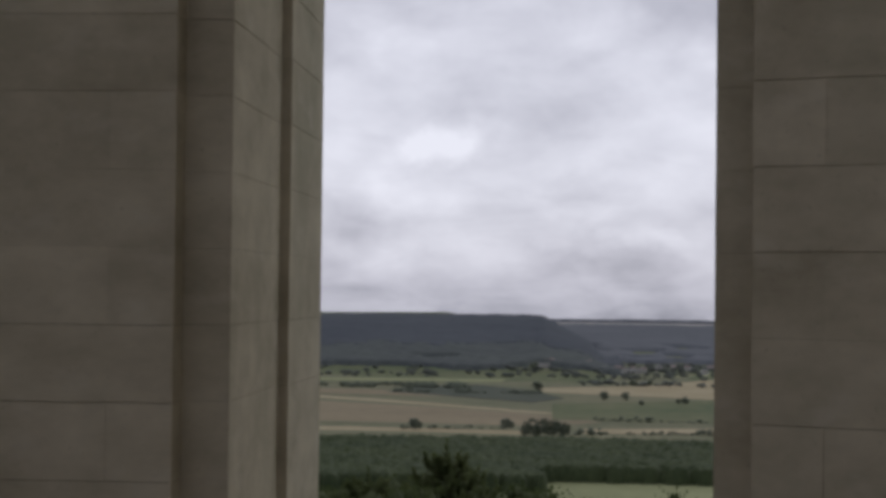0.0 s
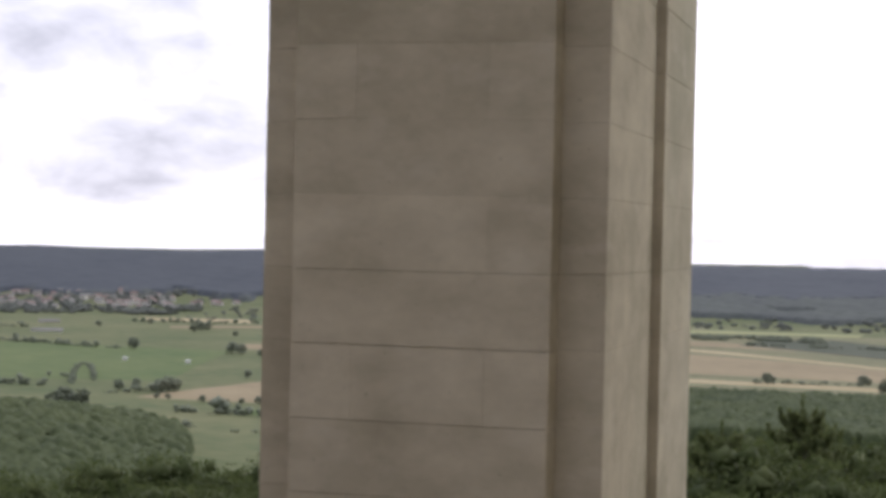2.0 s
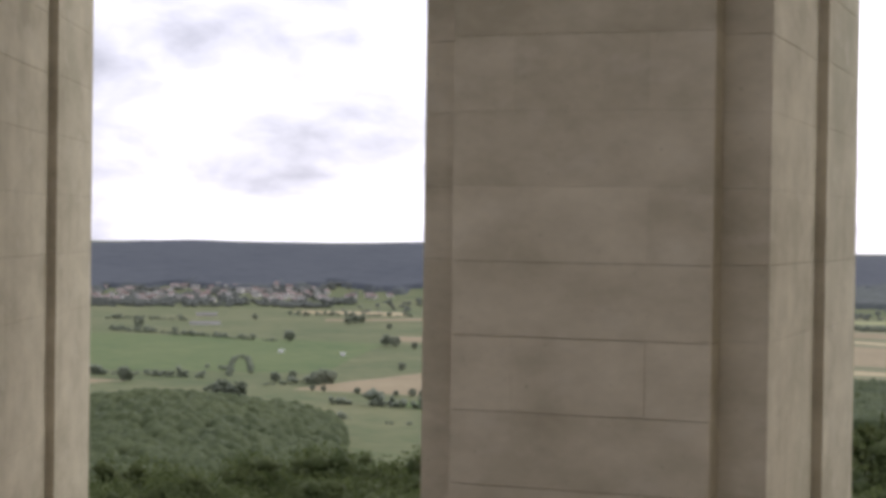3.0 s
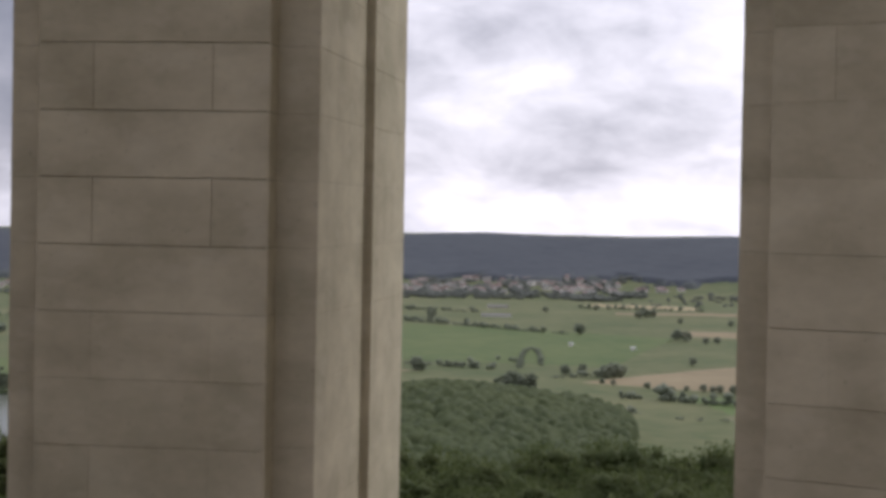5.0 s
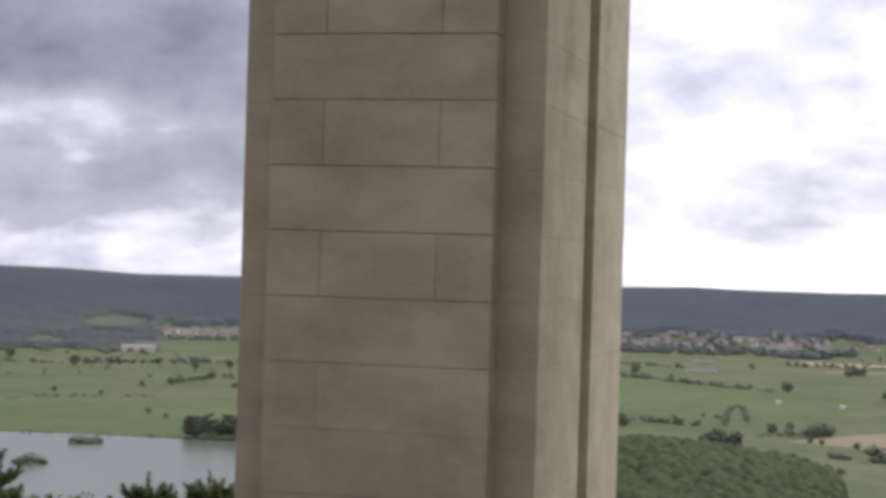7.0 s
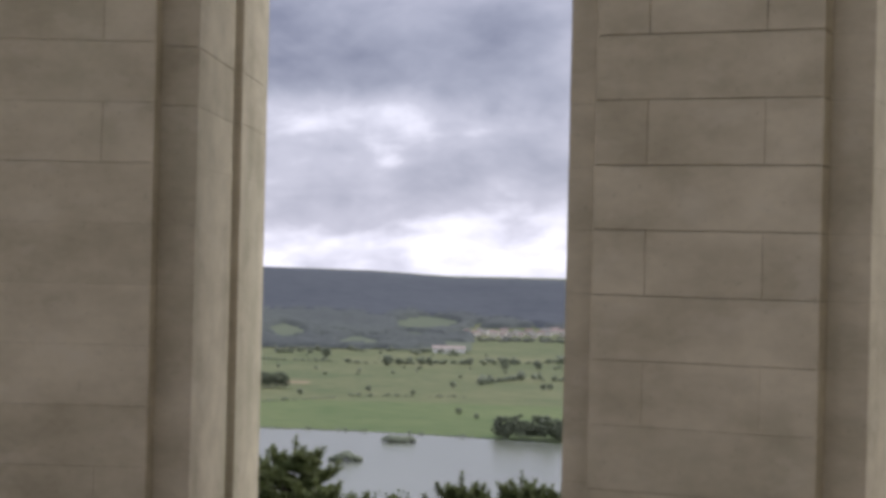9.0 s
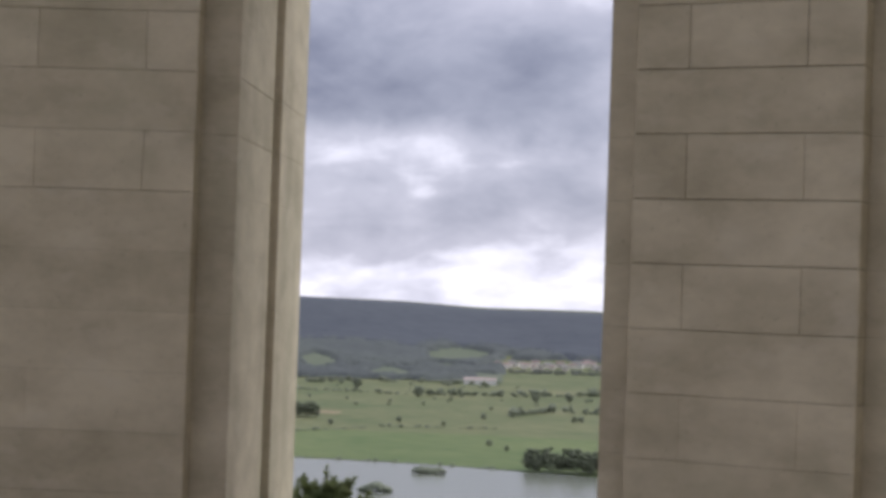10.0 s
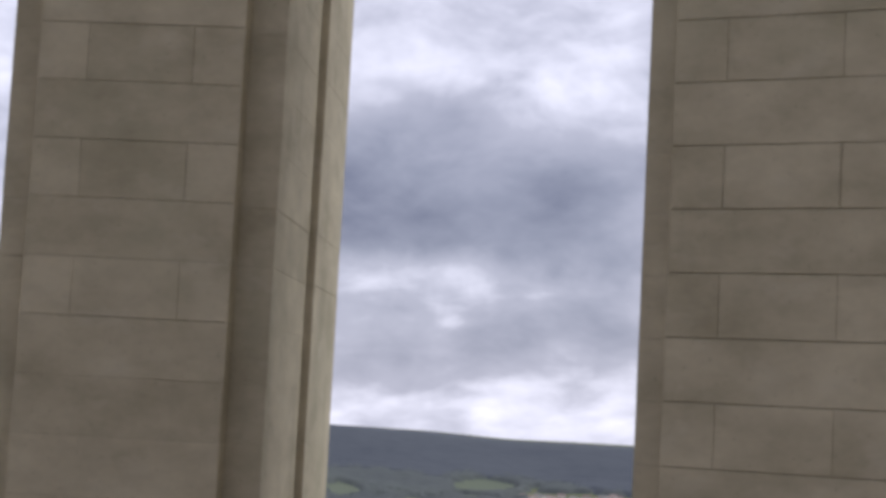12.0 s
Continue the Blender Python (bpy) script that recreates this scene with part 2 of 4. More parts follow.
# field and garden leaves lightened and greyed to stand in for airlight
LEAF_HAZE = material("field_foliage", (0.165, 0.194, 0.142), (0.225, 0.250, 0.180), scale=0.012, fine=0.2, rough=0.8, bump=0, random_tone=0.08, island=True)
LEAF_GARDEN_HAZED = material("garden_foliage", (0.150, 0.166, 0.152), (0.192, 0.210, 0.182), scale=0.012, fine=0.2, rough=0.9, bump=0, random_tone=0.08, island=True)
# farther forest: thicker aerial haze baked in as a paler, bluer base
LEAF_FAR_HAZED = material("far_ridge_canopy", (0.120, 0.132, 0.150), (0.150, 0.163, 0.180), scale=0.004, fine=0.02, rough=0.9, bump=0)
# ridge forest: the slate-blue base holds the haze of the distance
LEAF_RIDGE_HAZED = material("ridge_canopy", (0.062, 0.074, 0.092), (0.083, 0.096, 0.113), scale=0.004, fine=0.02, rough=0.9, bump=0)
# trees and clearings below the ridge carry haze in their base colours
LEAF_FOOT_HAZED = material("slope_foliage", (0.078, 0.090, 0.094), (0.104, 0.120, 0.110), scale=0.006, fine=0.04, rough=0.9, bump=0)
HILL_HAZED = material("hill_meadow", (0.104, 0.130, 0.090), (0.145, 0.172, 0.112), scale=0.006, fine=0.05, bump=0)
# copse green with a lesser share of haze mixed in
LEAF_COPSE_HAZED = material("copse_foliage", (0.098, 0.118, 0.080), (0.142, 0.163, 0.110), scale=0.03, fine=0.3, rough=0.8, bump=0, random_tone=0.08, island=True)
BARK = material("bark", (0.05, 0.04, 0.03), (0.12, 0.10, 0.075), scale=2, fine=15, bump=0.5, bump_dist=0.02)
PLASTER = material("house_plaster", (0.5, 0.475, 0.43), (0.72, 0.70, 0.66), scale=0.05, fine=1, bump=0, random_tone=0.3)
ROOF_TILE = material("clay_roof", (0.27, 0.205, 0.185), (0.37, 0.30, 0.275), scale=0.05, fine=1, bump=0, random_tone=0.3)
WHITE = material("white_sheet", (0.72, 0.72, 0.70), (0.82, 0.82, 0.80), scale=0.5, fine=4, bump=0)
PINK_ROOF = material("faded_roof", (0.40, 0.33, 0.30), (0.50, 0.43, 0.40), scale=0.05, fine=1, bump=0)
METAL_ROOF = material("pale_sheet_roof", (0.25, 0.25, 0.235), (0.33, 0.325, 0.30), scale=0.05, fine=1, bump=0)


def mesh_object(name, verts, faces, mat, parent=None, smooth=False):
    me = bpy.data.meshes.new(name)
    me.from_pydata([tuple(v) for v in verts], [], [tuple(int(i) for i in f) for f in faces])
    me.materials.append(mat)
    if smooth:
        me.polygons.foreach_set("use_smooth", [True] * len(me.polygons))
    me.update()
    ob = new(name, me)
    if parent is not None:
        ob.parent = parent
    return ob


# ---- the country: one sheet of ground ----
STAND = (2.08, 1.70)      # the middle of the viewpoint, from which bearings are taken
PLAIN = -138.4            # height of the valley floor


def at(az, dist, z=0.0):
    """A place by its bearing (degrees to the left of +y) and distance from the viewpoint."""
    return (STAND[0] - math.sin(radians(az)) * dist, STAND[1] + math.cos(radians(az)) * dist, z)


def smooth(a, b, x):
    x = min(max((x - a) / (b - a), 0.0), 1.0)
    return x * x * (3 - 2 * x)


def ramp_of(x, xs, ys):
    return float(np.interp(x, xs, ys))


HILL_D = (0, 13, 16, 22, 34, 60, 100, 200, 400, 650, 950)
HILL_Z = (-0.75, -0.8, -1.6, -3.6, -7.5, -16, -28, -55, -93, -121, PLAIN)
CREST_AZ = (-180, -20, -1.75, -1.28, -0.63, 0.85, 5.7, 8.1, 20.6, 24, 26.8, 28.9, 31.3, 42.9, 46.7, 49.5, 52.7, 70, 180)
CREST_EL = (-4.0, -4.0, -3.0, -2.34, -1.65, -0.87, -0.85, -0.9, -0.65, -0.75, -0.74, -0.68, -0.78, -0.79, -0.8, -0.63, -0.58, -0.7, -0.9)


def ridge_span(az):
    """Distance of the near ridge's foot and crest on a bearing."""
    wave = 60 * math.sin(az * 0.31) + 40 * math.sin(az * 0.83 + 1)
    return 2960 + wave, 3950 - 500 * (1 - smooth(-1.6, 2.0, az))


def ground_z(az, d):
    z = float(np.interp(d, HILL_D, HILL_Z))
    # wooded spur at the foot of the hill
    z += 27 * math.exp(-((az - 30.0) / 5.0) ** 2) * math.exp(-((d - 1000) / 190) ** 2)
    if d > 2600:
        foot, crest = ridge_span(az)
        top = max(1.6 + crest * math.tan(radians(ramp_of(az, CREST_AZ, CREST_EL))) - 9, PLAIN)
        near = PLAIN + (top - PLAIN) * smooth(foot - 250, crest, d)
        near += (PLAIN - near) * (1 - smooth(1.5, 4.0, az)) * smooth(crest, crest + 450, d)
        far = PLAIN
        if az < 4:
            far = PLAIN + (1.6 - 4650 * math.tan(radians(0.96)) - 8 - PLAIN) * smooth(3750, 4650, d)
        z = max(z, near, far) + 3 * noise.noise(Vector((az * 0.25, d * 0.002, 3.0))) * smooth(2700, 3300, d)
    return z


def build_ground():
    dists = [6, 13, 16, 19, 22, 28, 34, 45, 60, 80, 100, 140, 200, 300, 400, 520, 650, 750, 850, 950, 1050, 1200, 1400, 1700, 2000, 2300, 2600, 2800]
    dists += list(range(2900, 4700, 100)) + [4800, 4950]
    azs = [a for a in range(-180, -12, 4)] + [-12 + 0.5 * i for i in range(166)] + [a for a in range(71, 180, 4)]
    verts = [(*STAND, -0.75)]
    faces = []
    n = len(azs)
    for d in dists:
        for a in azs:
            verts.append(at(a, d, ground_z(a, d)))
    for j in range(n):
        faces.append((0, 1 + (j + 1) % n, 1 + j))
    for i in range(len(dists) - 1):
        for j in range(n):
            p, q = 1 + i * n + j, 1 + i * n + (j + 1) % n
            faces.append((p, q, q + n, p + n))
    ob = mesh_object("ground", verts, faces, GRASS, smooth=True)
    bm = bmesh.new()
    bm.from_mesh(ob.data)
    bmesh.ops.recalc_face_normals(bm, faces=bm.faces[:])
    bm.to_mesh(ob.data)
    bm.free()
    tagged(ob, "rolling green valley floor with wooded hill and ridge", "ground", kind="structure")


build_ground()


FIELDS = []


def field(name, corners, mat, label, lift=0.0, steps=8):
    """A field on the valley floor, from corners (bearing, distance); its edges waver slightly."""
    FIELDS.append(name)
    lift += 0.02 * len(FIELDS)
    pts = []
    for (a0, d0), (a1, d1) in zip(corners, corners[1:] + corners[:1]):
        for s in range(steps):
            f = s / steps
            a, d = a0 + (a1 - a0) * f, d0 + (d1 - d0) * f
            w = 0.004 * d * noise.noise(Vector((a * 3.1, d * 0.01, 7.0)))
            pts.append(at(a, d + w, PLAIN + lift))
    ob = mesh_object(name, pts, [range(len(pts))], mat)
    ob.data.validate()
    if ob.data.polygons[0].normal.z < 0:
        ob.data.flip_normals()
    return tagged(ob, label, "field", kind="structure")


field("pasture", [(10, 2950), (-7, 3000), (-7, 1600), (10, 1600)], OLIVE, "olive-green dry pasture between the fields")
field("wheat_strip", [(9, 1770), (1.3, 1725), (1.3, 1680), (9, 1720)], WHEAT, "narrow strip of ripe wheat beyond the wood")
field("farm_track", [(9, 2300), (7.85, 2250), (4.5, 2130), (1.75, 2025), (0.2, 1975), (0.2, 1950), (1.75, 1990), (4.5, 2085), (7.85, 2200), (9, 2240)], WHEAT, "pale gravel farm track across the fields")
field("stubble_field", [(9, 2170), (4.5, 2060), (0.5, 1940), (-1.2, 1850), (1.0, 1790), (9, 1830)], STUBBLE, "brown stubble field beside the track")
# the brighter wheat colour here also paints a patch of sun
field("stubble_field", [(0.9, 2480), (-2.5, 2560), (-5.5, 2880), (-5.5, 2260), (-2.0, 2330), (0.9, 2380)], WHEAT, "stubble field below the far village, a sun patch put into its pale colour")
field("hayfield", [(1.2, 1300), (-6, 1310), (-6, 1120), (1.2, 1120)], PALE, "pale mown hayfield in front of the wood")
field("stubble_strip", [(25.8, 2730), (21.8, 2700), (21.8, 2600), (25.3, 2650)], WHEAT, "long pale stubble strip below the village")
field("stubble_field", [(25.6, 1450), (19.5, 1690), (19.5, 1400), (22.5, 1415)], STUBBLE, "tan stubble field bordered by a hedge")
field("stubble_field", [(32.5, 1560), (28.2, 1480), (28.5, 1400), (32.5, 1430)], STUBBLE, "tan stubble field behind the wood")
field("stubble_field", [(22.5, 2130), (19.5, 2150), (19.5, 2020), (22.3, 2040)], STUBBLE, "thin tan field among hedges")
field("lush_meadow", [(24.2, 1370), (19.5, 1350), (19.5, 1240), (24.2, 1260)], VIVID, "bright green meadow between two hedges")
field("lush_meadow", [(33, 2200), (22.5, 2000), (24.5, 1600), (33, 1650)], LUSH, "bright green meadow with scattered trees")
field("hayfield", [(24.2, 1250), (19.5, 1235), (19.5, 1080), (24.2, 1090)], OLIVE, "pale mown hayfield below the hedge")
field("lush_meadow", [(54, 1640), (42, 1620), (42, 1300), (54, 1390)], LUSH, "bright green meadow along the lake shore")

field("stubble_field", [(9, 2420), (4.2, 2360), (4.0, 2260), (9, 2300)], STUBBLE, "brown fallow strip below the scrub")
field("hayfield", [(9, 2700), (2.0, 2700), (2.2, 2620), (9, 2610)], PALE, "pale hay strip in front of the ridge")
field("hayfield", [(0.6, 2800), (-5.5, 2960), (-5.5, 2920), (0.6, 2760)], PALE, "pale strip below the far village")
field("stubble_field", [(-0.5, 1760), (-5.5, 1800), (-5.5, 1740), (-0.5, 1700)], WHEAT, "narrow pale strip behind the wood")
field("lush_meadow", [(0.5, 2120), (-5.5, 2280), (-5.5, 1880), (0.5, 1880)], GRASS, "green meadow with a few lone trees")
field("stubble_field", [(24.5, 2500), (19.5, 2560), (19.5, 2480), (24.5, 2440)], STUBBLE, "thin fallow strip between hedges")
field("hayfield", [(54, 1900), (51.2, 1860), (51.4, 1830), (54, 1830)], STUBBLE, "bare pale patch beside the copse")
field("maize_field", [(6.0, 2345), (4.6, 2500), (3.0, 2530), (1.2, 2420), (0.1, 2240), (1.2, 2150), (3.5, 2240)], CROP, "dark green maize field")
lake = field("lake", [(75, 1440), (60, 1395), (52.8, 1366), (50.5, 1356), (48, 1340), (45.6, 1318), (43.4, 1303), (39.5, 1280), (39, 1000), (60, 960), (75, 980)], WATER, "calm grey lake reflecting the cloudy sky", lift=0.3)
lake.name = "water"
tagged(lake, category="lake")


def slope_field(name, az0, az1, d0, d1, mat, label, na=24, nd=6):
    """A field draped over rising ground."""
    verts, faces = [], []
    for i in range(nd + 1):
        for j in range(na + 1):
            a = az0 + (az1 - az0) * j / na
            d = d0 + (d1 - d0) * i / nd + 25 * noise.noise(Vector((a * 0.9, i * 0.7, 31.0)))
            verts.append(at(a, d, ground_z(a, d) + 1.5))
    for i in range(nd):
        for j in range(na):
            p = i * (na + 1) + j
            faces.append((p, p + 1, p + na + 2, p + na + 1)[::-1])
    tagged(mesh_object(name, verts, faces, mat, smooth=True), label, "field", kind="structure")


slope_field("hill_meadow", 46.0, 58.0, 2500, 3300, HILL_HAZED, "hillside meadow among belts of trees, haze put into its green", 40, 24)
slope_field("upland_field", -8.0, 1.2, 4440, 4570, CHAFF, "pale harvested field along the far ridge's top")

# ---- the ring of piers ----
RING, TURNS = 9.0, 16
HALF, PROUD, STRIP, REVEAL, STEP, OUTER = 0.577, 0.183, 0.2045, 1.262, 0.048, 1.112
COURSE, TOP, BELOW = 0.326, 11.4, 3


def block_mesh(name, x0, x1, y0, y1, seam, ch, mat, upright):
    """A dressed stone with chamfered arrises, its foot at z 0, its middle at x 0."""
    bm = bmesh.new()
    bmesh.ops.create_cube(bm, size=1.0)
    for v in bm.verts:
        v.co.x *= x1 - x0 - 2 * upright
        v.co.y = (y0 + y1) / 2 + v.co.y * (y1 - y0)
        v.co.z = COURSE / 2 + v.co.z * (COURSE - 2 * seam)
    bmesh.ops.bevel(bm, geom=bm.edges[:], offset=ch, segments=1, affect="EDGES")
    me = bpy.data.meshes.new(name)
    bm.to_mesh(me)
    bm.free()
    me.materials.append(mat)
    return me, (x0 + x1) / 2


WIDE, FULL, SPLIT = HALF + STRIP, PROUD + REVEAL + OUTER, 0.297


def stone_set(seam, ch, upright):
    """The stones of one course; seam and upright are half the level and the upright joints."""
    made = {}
    for key, name, x0, x1, y0, y1, mat in (
            ("whole", "panel_block", -HALF, HALF, 0, PROUD + 0.05, STONE), ("left", "panel_block", -HALF, -SPLIT, 0, PROUD + 0.05, STONE),
            ("mid", "panel_block", -SPLIT, SPLIT, 0, PROUD + 0.05, STONE), ("right", "panel_block", SPLIT, HALF, 0, PROUD + 0.05, STONE),
            ("sl", "strip_block", -WIDE, -0.1, PROUD, PROUD + REVEAL + 0.02, JAMB), ("sr", "strip_block", 0.1, WIDE, PROUD, PROUD + REVEAL + 0.02, JAMB),
            ("ol", "outer_block", -WIDE - STEP, -0.1, PROUD + REVEAL, FULL, JAMB), ("or", "outer_block", 0.1, WIDE + STEP, PROUD + REVEAL, FULL, JAMB)):
        made[key] = block_mesh(name, x0, x1, y0, y1, seam, ch, mat, upright)
    return made


TIGHT, FINE = stone_set(0.0004, 0.0006, 0.0002), stone_set(0.0009, 0.0013, 0.0003)
OPEN_JOINT, WORN = stone_set(0.0019, 0.0024, 0.0009), stone_set(0.0027, 0.0034, 0.0018)


def pier_core():
    verts, faces = [], []
    g = 0.009
    for x, y0, y1 in ((HALF - g, g, PROUD + 0.1), (WIDE - g, PROUD + g, PROUD + REVEAL + 0.1), (WIDE + STEP - g, PROUD + REVEAL + g, FULL - g)):
        b = len(verts)
        verts += [(a, y, z) for z in (0.0, TOP) for a, y in ((-x, y0), (x, y0), (x, y1), (-x, y1))]
        faces += [(b, b + 3, b + 2, b + 1), (b + 4, b + 5, b + 6, b + 7)] + [(b + i, b + (i + 1) % 4, b + 4 + (i + 1) % 4, b + 4 + i) for i in range(4)]
    return verts, faces


# how far the first course reaches below the floor, pier by pier
SINK = {-1: 0.060, 0: 0.052, 1: 0.089, 2: 0.105}


def build_pier(k):
    """A square stone pier: a proud panel on its inner face, strips beside it, stepped sides. Local +y points outward."""
    rng = random.Random(40 + k)
    pier = new("stone_pier")
    mesh_object("core", *pier_core(), MORTAR, pier)
    for i in range(int(TOP / COURSE)):
        r = rng.random()
        if k == 1 and i - BELOW >= 5:
            face = WORN if r < 0.6 else OPEN_JOINT
        else:
            face = OPEN_JOINT if r < 0.22 else (FINE if r < 0.7 else TIGHT)
        side = OPEN_JOINT if rng.random() < 0.05 else (FINE if rng.random() < 0.25 else TIGHT)
        for key in (["left", "mid", "right"] if (i - BELOW) % 2 else ["whole"]) + ["sl", "sr", "ol", "or"]:
            me, cx = (side if key in ("sl", "sr", "ol", "or") else face)[key]
            ob = new(me.name.split(".")[0], me)
            ob.location = (cx, rng.uniform(-0.0012, 0.0012), i * COURSE)
            ob.parent = pier
    t = k * math.tau / TURNS
    pier.matrix_basis = pose(-math.sin(t) * RING, math.cos(t) * RING, -SINK.get(k, 0.08) - BELOW * COURSE, 0, 0, math.degrees(t))
    text = "tall square pier of grey-beige limestone blocks with raised central panel"
    if k == 1:
        text = "grey-beige limestone pier with raised panel and dark open joints"
    tagged(pier, text, "stone pier", "piers of the ring")


for k in range(-7, 9):
    build_pier(k)


def ring_slab(name, r0, r1, z0, z1, mat, seg=96):
    verts, faces = [], []
    for i in range(seg):
        c, s = math.cos(i * math.tau / seg), math.sin(i * math.tau / seg)
        verts += [(c * r0, s * r0, z0), (c * r1, s * r1, z0), (c * r1, s * r1, z1), (c * r0, s * r0, z1)]
    for i in range(seg):
        a, b = 4 * i, 4 * ((i + 1) % seg)
        for j in range(4):
            faces.append((a + j, b + j, b + (j + 1) % 4, a + (j + 1) % 4)[::-1])
    return mesh_object(name, verts, faces, mat)


tagged(ring_slab("floor", 0.01, RING + 1.3, -0.7, 0.0, PAVING), "pale stone paved floor of the ring", "floor", kind="structure")
# out-of-sight lintel, added to close the ring and shade its inside
tagged(ring_slab("wall_crown", RING - 0.2, RING + FULL + 0.25, TOP - BELOW * COURSE - 0.3, TOP - BELOW * COURSE + 1.8, STONE), "plain stone lintel ring added out of sight on top of the piers", "lintel", kind="structure")

# ---- woods, trees and hedges ----
RNG = np.random.default_rng(11)
OCTA_V = np.array([(1, 0, 0), (0, 1, 0), (-1, 0, 0), (0, -1, 0), (0, 0, 1), (0, 0, -0.7)], float)
OCTA_F = np.array([(0, 1, 4), (1, 2, 4), (2, 3, 4), (3, 0, 4), (1, 0, 5), (2, 1, 5), (3, 2, 5), (0, 3, 5)])


def lumps(centres, sizes, jitter=0.35):
    """Many small rough eight-sided leaf clumps."""
    n = len(centres)
    turn = RNG.uniform(0, math.tau, n)
    v = np.repeat(OCTA_V[None], n, 0) * (1 + RNG.uniform(-jitter, jitter, (n, 6, 1)))
    x, y = v[:, :, 0].copy(), v[:, :, 1].copy()
    c, s = np.cos(turn)[:, None], np.sin(turn)[:, None]
    v[:, :, 0], v[:, :, 1] = c * x - s * y, s * x + c * y
    v += RNG.uniform(-0.15, 0.15, v.shape)
    v = v * np.asarray(sizes)[:, None, :] + np.asarray(centres)[:, None, :]
    f = OCTA_F[None] + 6 * np.arange(n)[:, None, None]
    return v.reshape(-1, 3), f.reshape(-1, 3)


def fast_mesh(name, verts, faces, mat, parent=None, rounded=True):
    verts, faces = np.asarray(verts, np.float32), np.asarray(faces, np.int32)
    me = bpy.data.meshes.new(name)
    k = faces.shape[1]
    me.vertices.add(len(verts))
    me.vertices.foreach_set("co", verts.ravel())
    me.loops.add(faces.size)
    me.loops.foreach_set("vertex_index", faces.ravel())
    me.polygons.add(len(faces))
    me.polygons.foreach_set("loop_start", np.arange(0, faces.size, k, dtype=np.int32))
    me.materials.append(mat)
    if rounded:
        me.polygons.foreach_set("use_smooth", np.ones(len(faces), dtype=bool))
    me.update(calc_edges=True)
    ob = new(name, me)
    if parent is not None:
        ob.parent = parent
    return ob


def crown_points(n, rx, rz, z0):
    """Clump centres filling an uneven crown, denser at its skin."""
    d = RNG.normal(size=(n, 3))
    d /= np.linalg.norm(d, axis=1)[:, None]
    r = RNG.uniform(0.45, 1.0, n) ** 0.5
    lobes = 1 + 0.22 * np.sin(3 * np.arctan2(d[:, 1], d[:, 0]) + RNG.uniform(0, 6)) * np.cos(4 * d[:, 2] + RNG.uniform(0, 6))
    p = d * (r * lobes)[:, None] * (rx, rx, rz)
    p[:, 2] += z0
    return p


def wood(name, places, heights, mat, label, per=16):
    """A wood of many crowns as one mass of clumps."""
    cs, ss = [], []
    for (x, y, z), h in zip(places, heights):
        r = h * RNG.uniform(0.26, 0.38)
        p = crown_points(per, r, h * 0.42, h * 0.58)
        cs.append(p + (x, y, z))
        ss.append(RNG.uniform(0.5, 1.0, (per, 1)) * (2.7 / per ** 0.5) * r * np.array([[1, 1, 0.85]]))
    ob = fast_mesh(name, *lumps(np.concatenate(cs), np.concatenate(ss)), mat)
    return tagged(ob, label, "woodland", kind="stuff")


def scatter(az0, az1, d0, d1, gap, keep):
    """Places on a jittered grid of bearings and distances, where keep(az, dist) says so."""
    found = []
    d = d0
    while d < d1:
        step = math.degrees(gap / d)
        a = az0 + RNG.uniform(0, step)
        while a < az1:
            aa, dd = a + RNG.uniform(-0.35, 0.35) * step, d + RNG.uniform(-0.4, 0.4) * gap
            if keep(aa, dd):
                found.append(at(aa, dd, ground_z(aa, dd)))
            a += step
        d += gap
    return found


def patchy(az, d, sa, sd, seed):
    return noise.noise(Vector((az * sa, d * sd, seed)))


# the long ridge: one mass of far crowns with clearings near its foot
def on_ridge(az, d):
    foot, crest = ridge_span(az)
    if d > crest + 80 or az < -1.7:
        return False
    u = (d - foot) / (crest - foot)
    n = patchy(az, d, 0.6, 0.006, 2.0) + 0.5 * patchy(az, d, 1.7, 0.02, 4.0)
    for ca, cu, wa, wu in ((47.6, 0.07, 1.05, 0.12), (52.2, -0.08, 0.7, 0.12), (20.3, 0.10, 1.6, 0.10), (4.4, 0.10, 0.7, 0.03)):
        if ((az - ca) / wa) ** 2 + ((u - cu) / wu) ** 2 < 1 + 0.8 * n:
            return False
    low = ramp_of(az, (-2, 20, 22.3, 31.5, 34, 41, 42, 45.8, 46.6, 68), (-0.06, -0.06, 0.12, 0.14, -0.03, -0.03, 0.07, 0.07, -0.1, -0.1))
    return u > low + 0.09 * n


def slope_part(az, d):
    """Lower woods on the ridge's side, given the paler haze-tinted colour."""
    foot, crest = ridge_span(az)
    split = ramp_of(az, (-2, 8, 14, 44, 46.5, 68), (0.30, 0.24, 0.08, 0.08, 0.20, 0.20))
    return (d - foot) / (crest - foot) < split + 0.10 * patchy(az, d, 0.9, 0.004, 14.0)


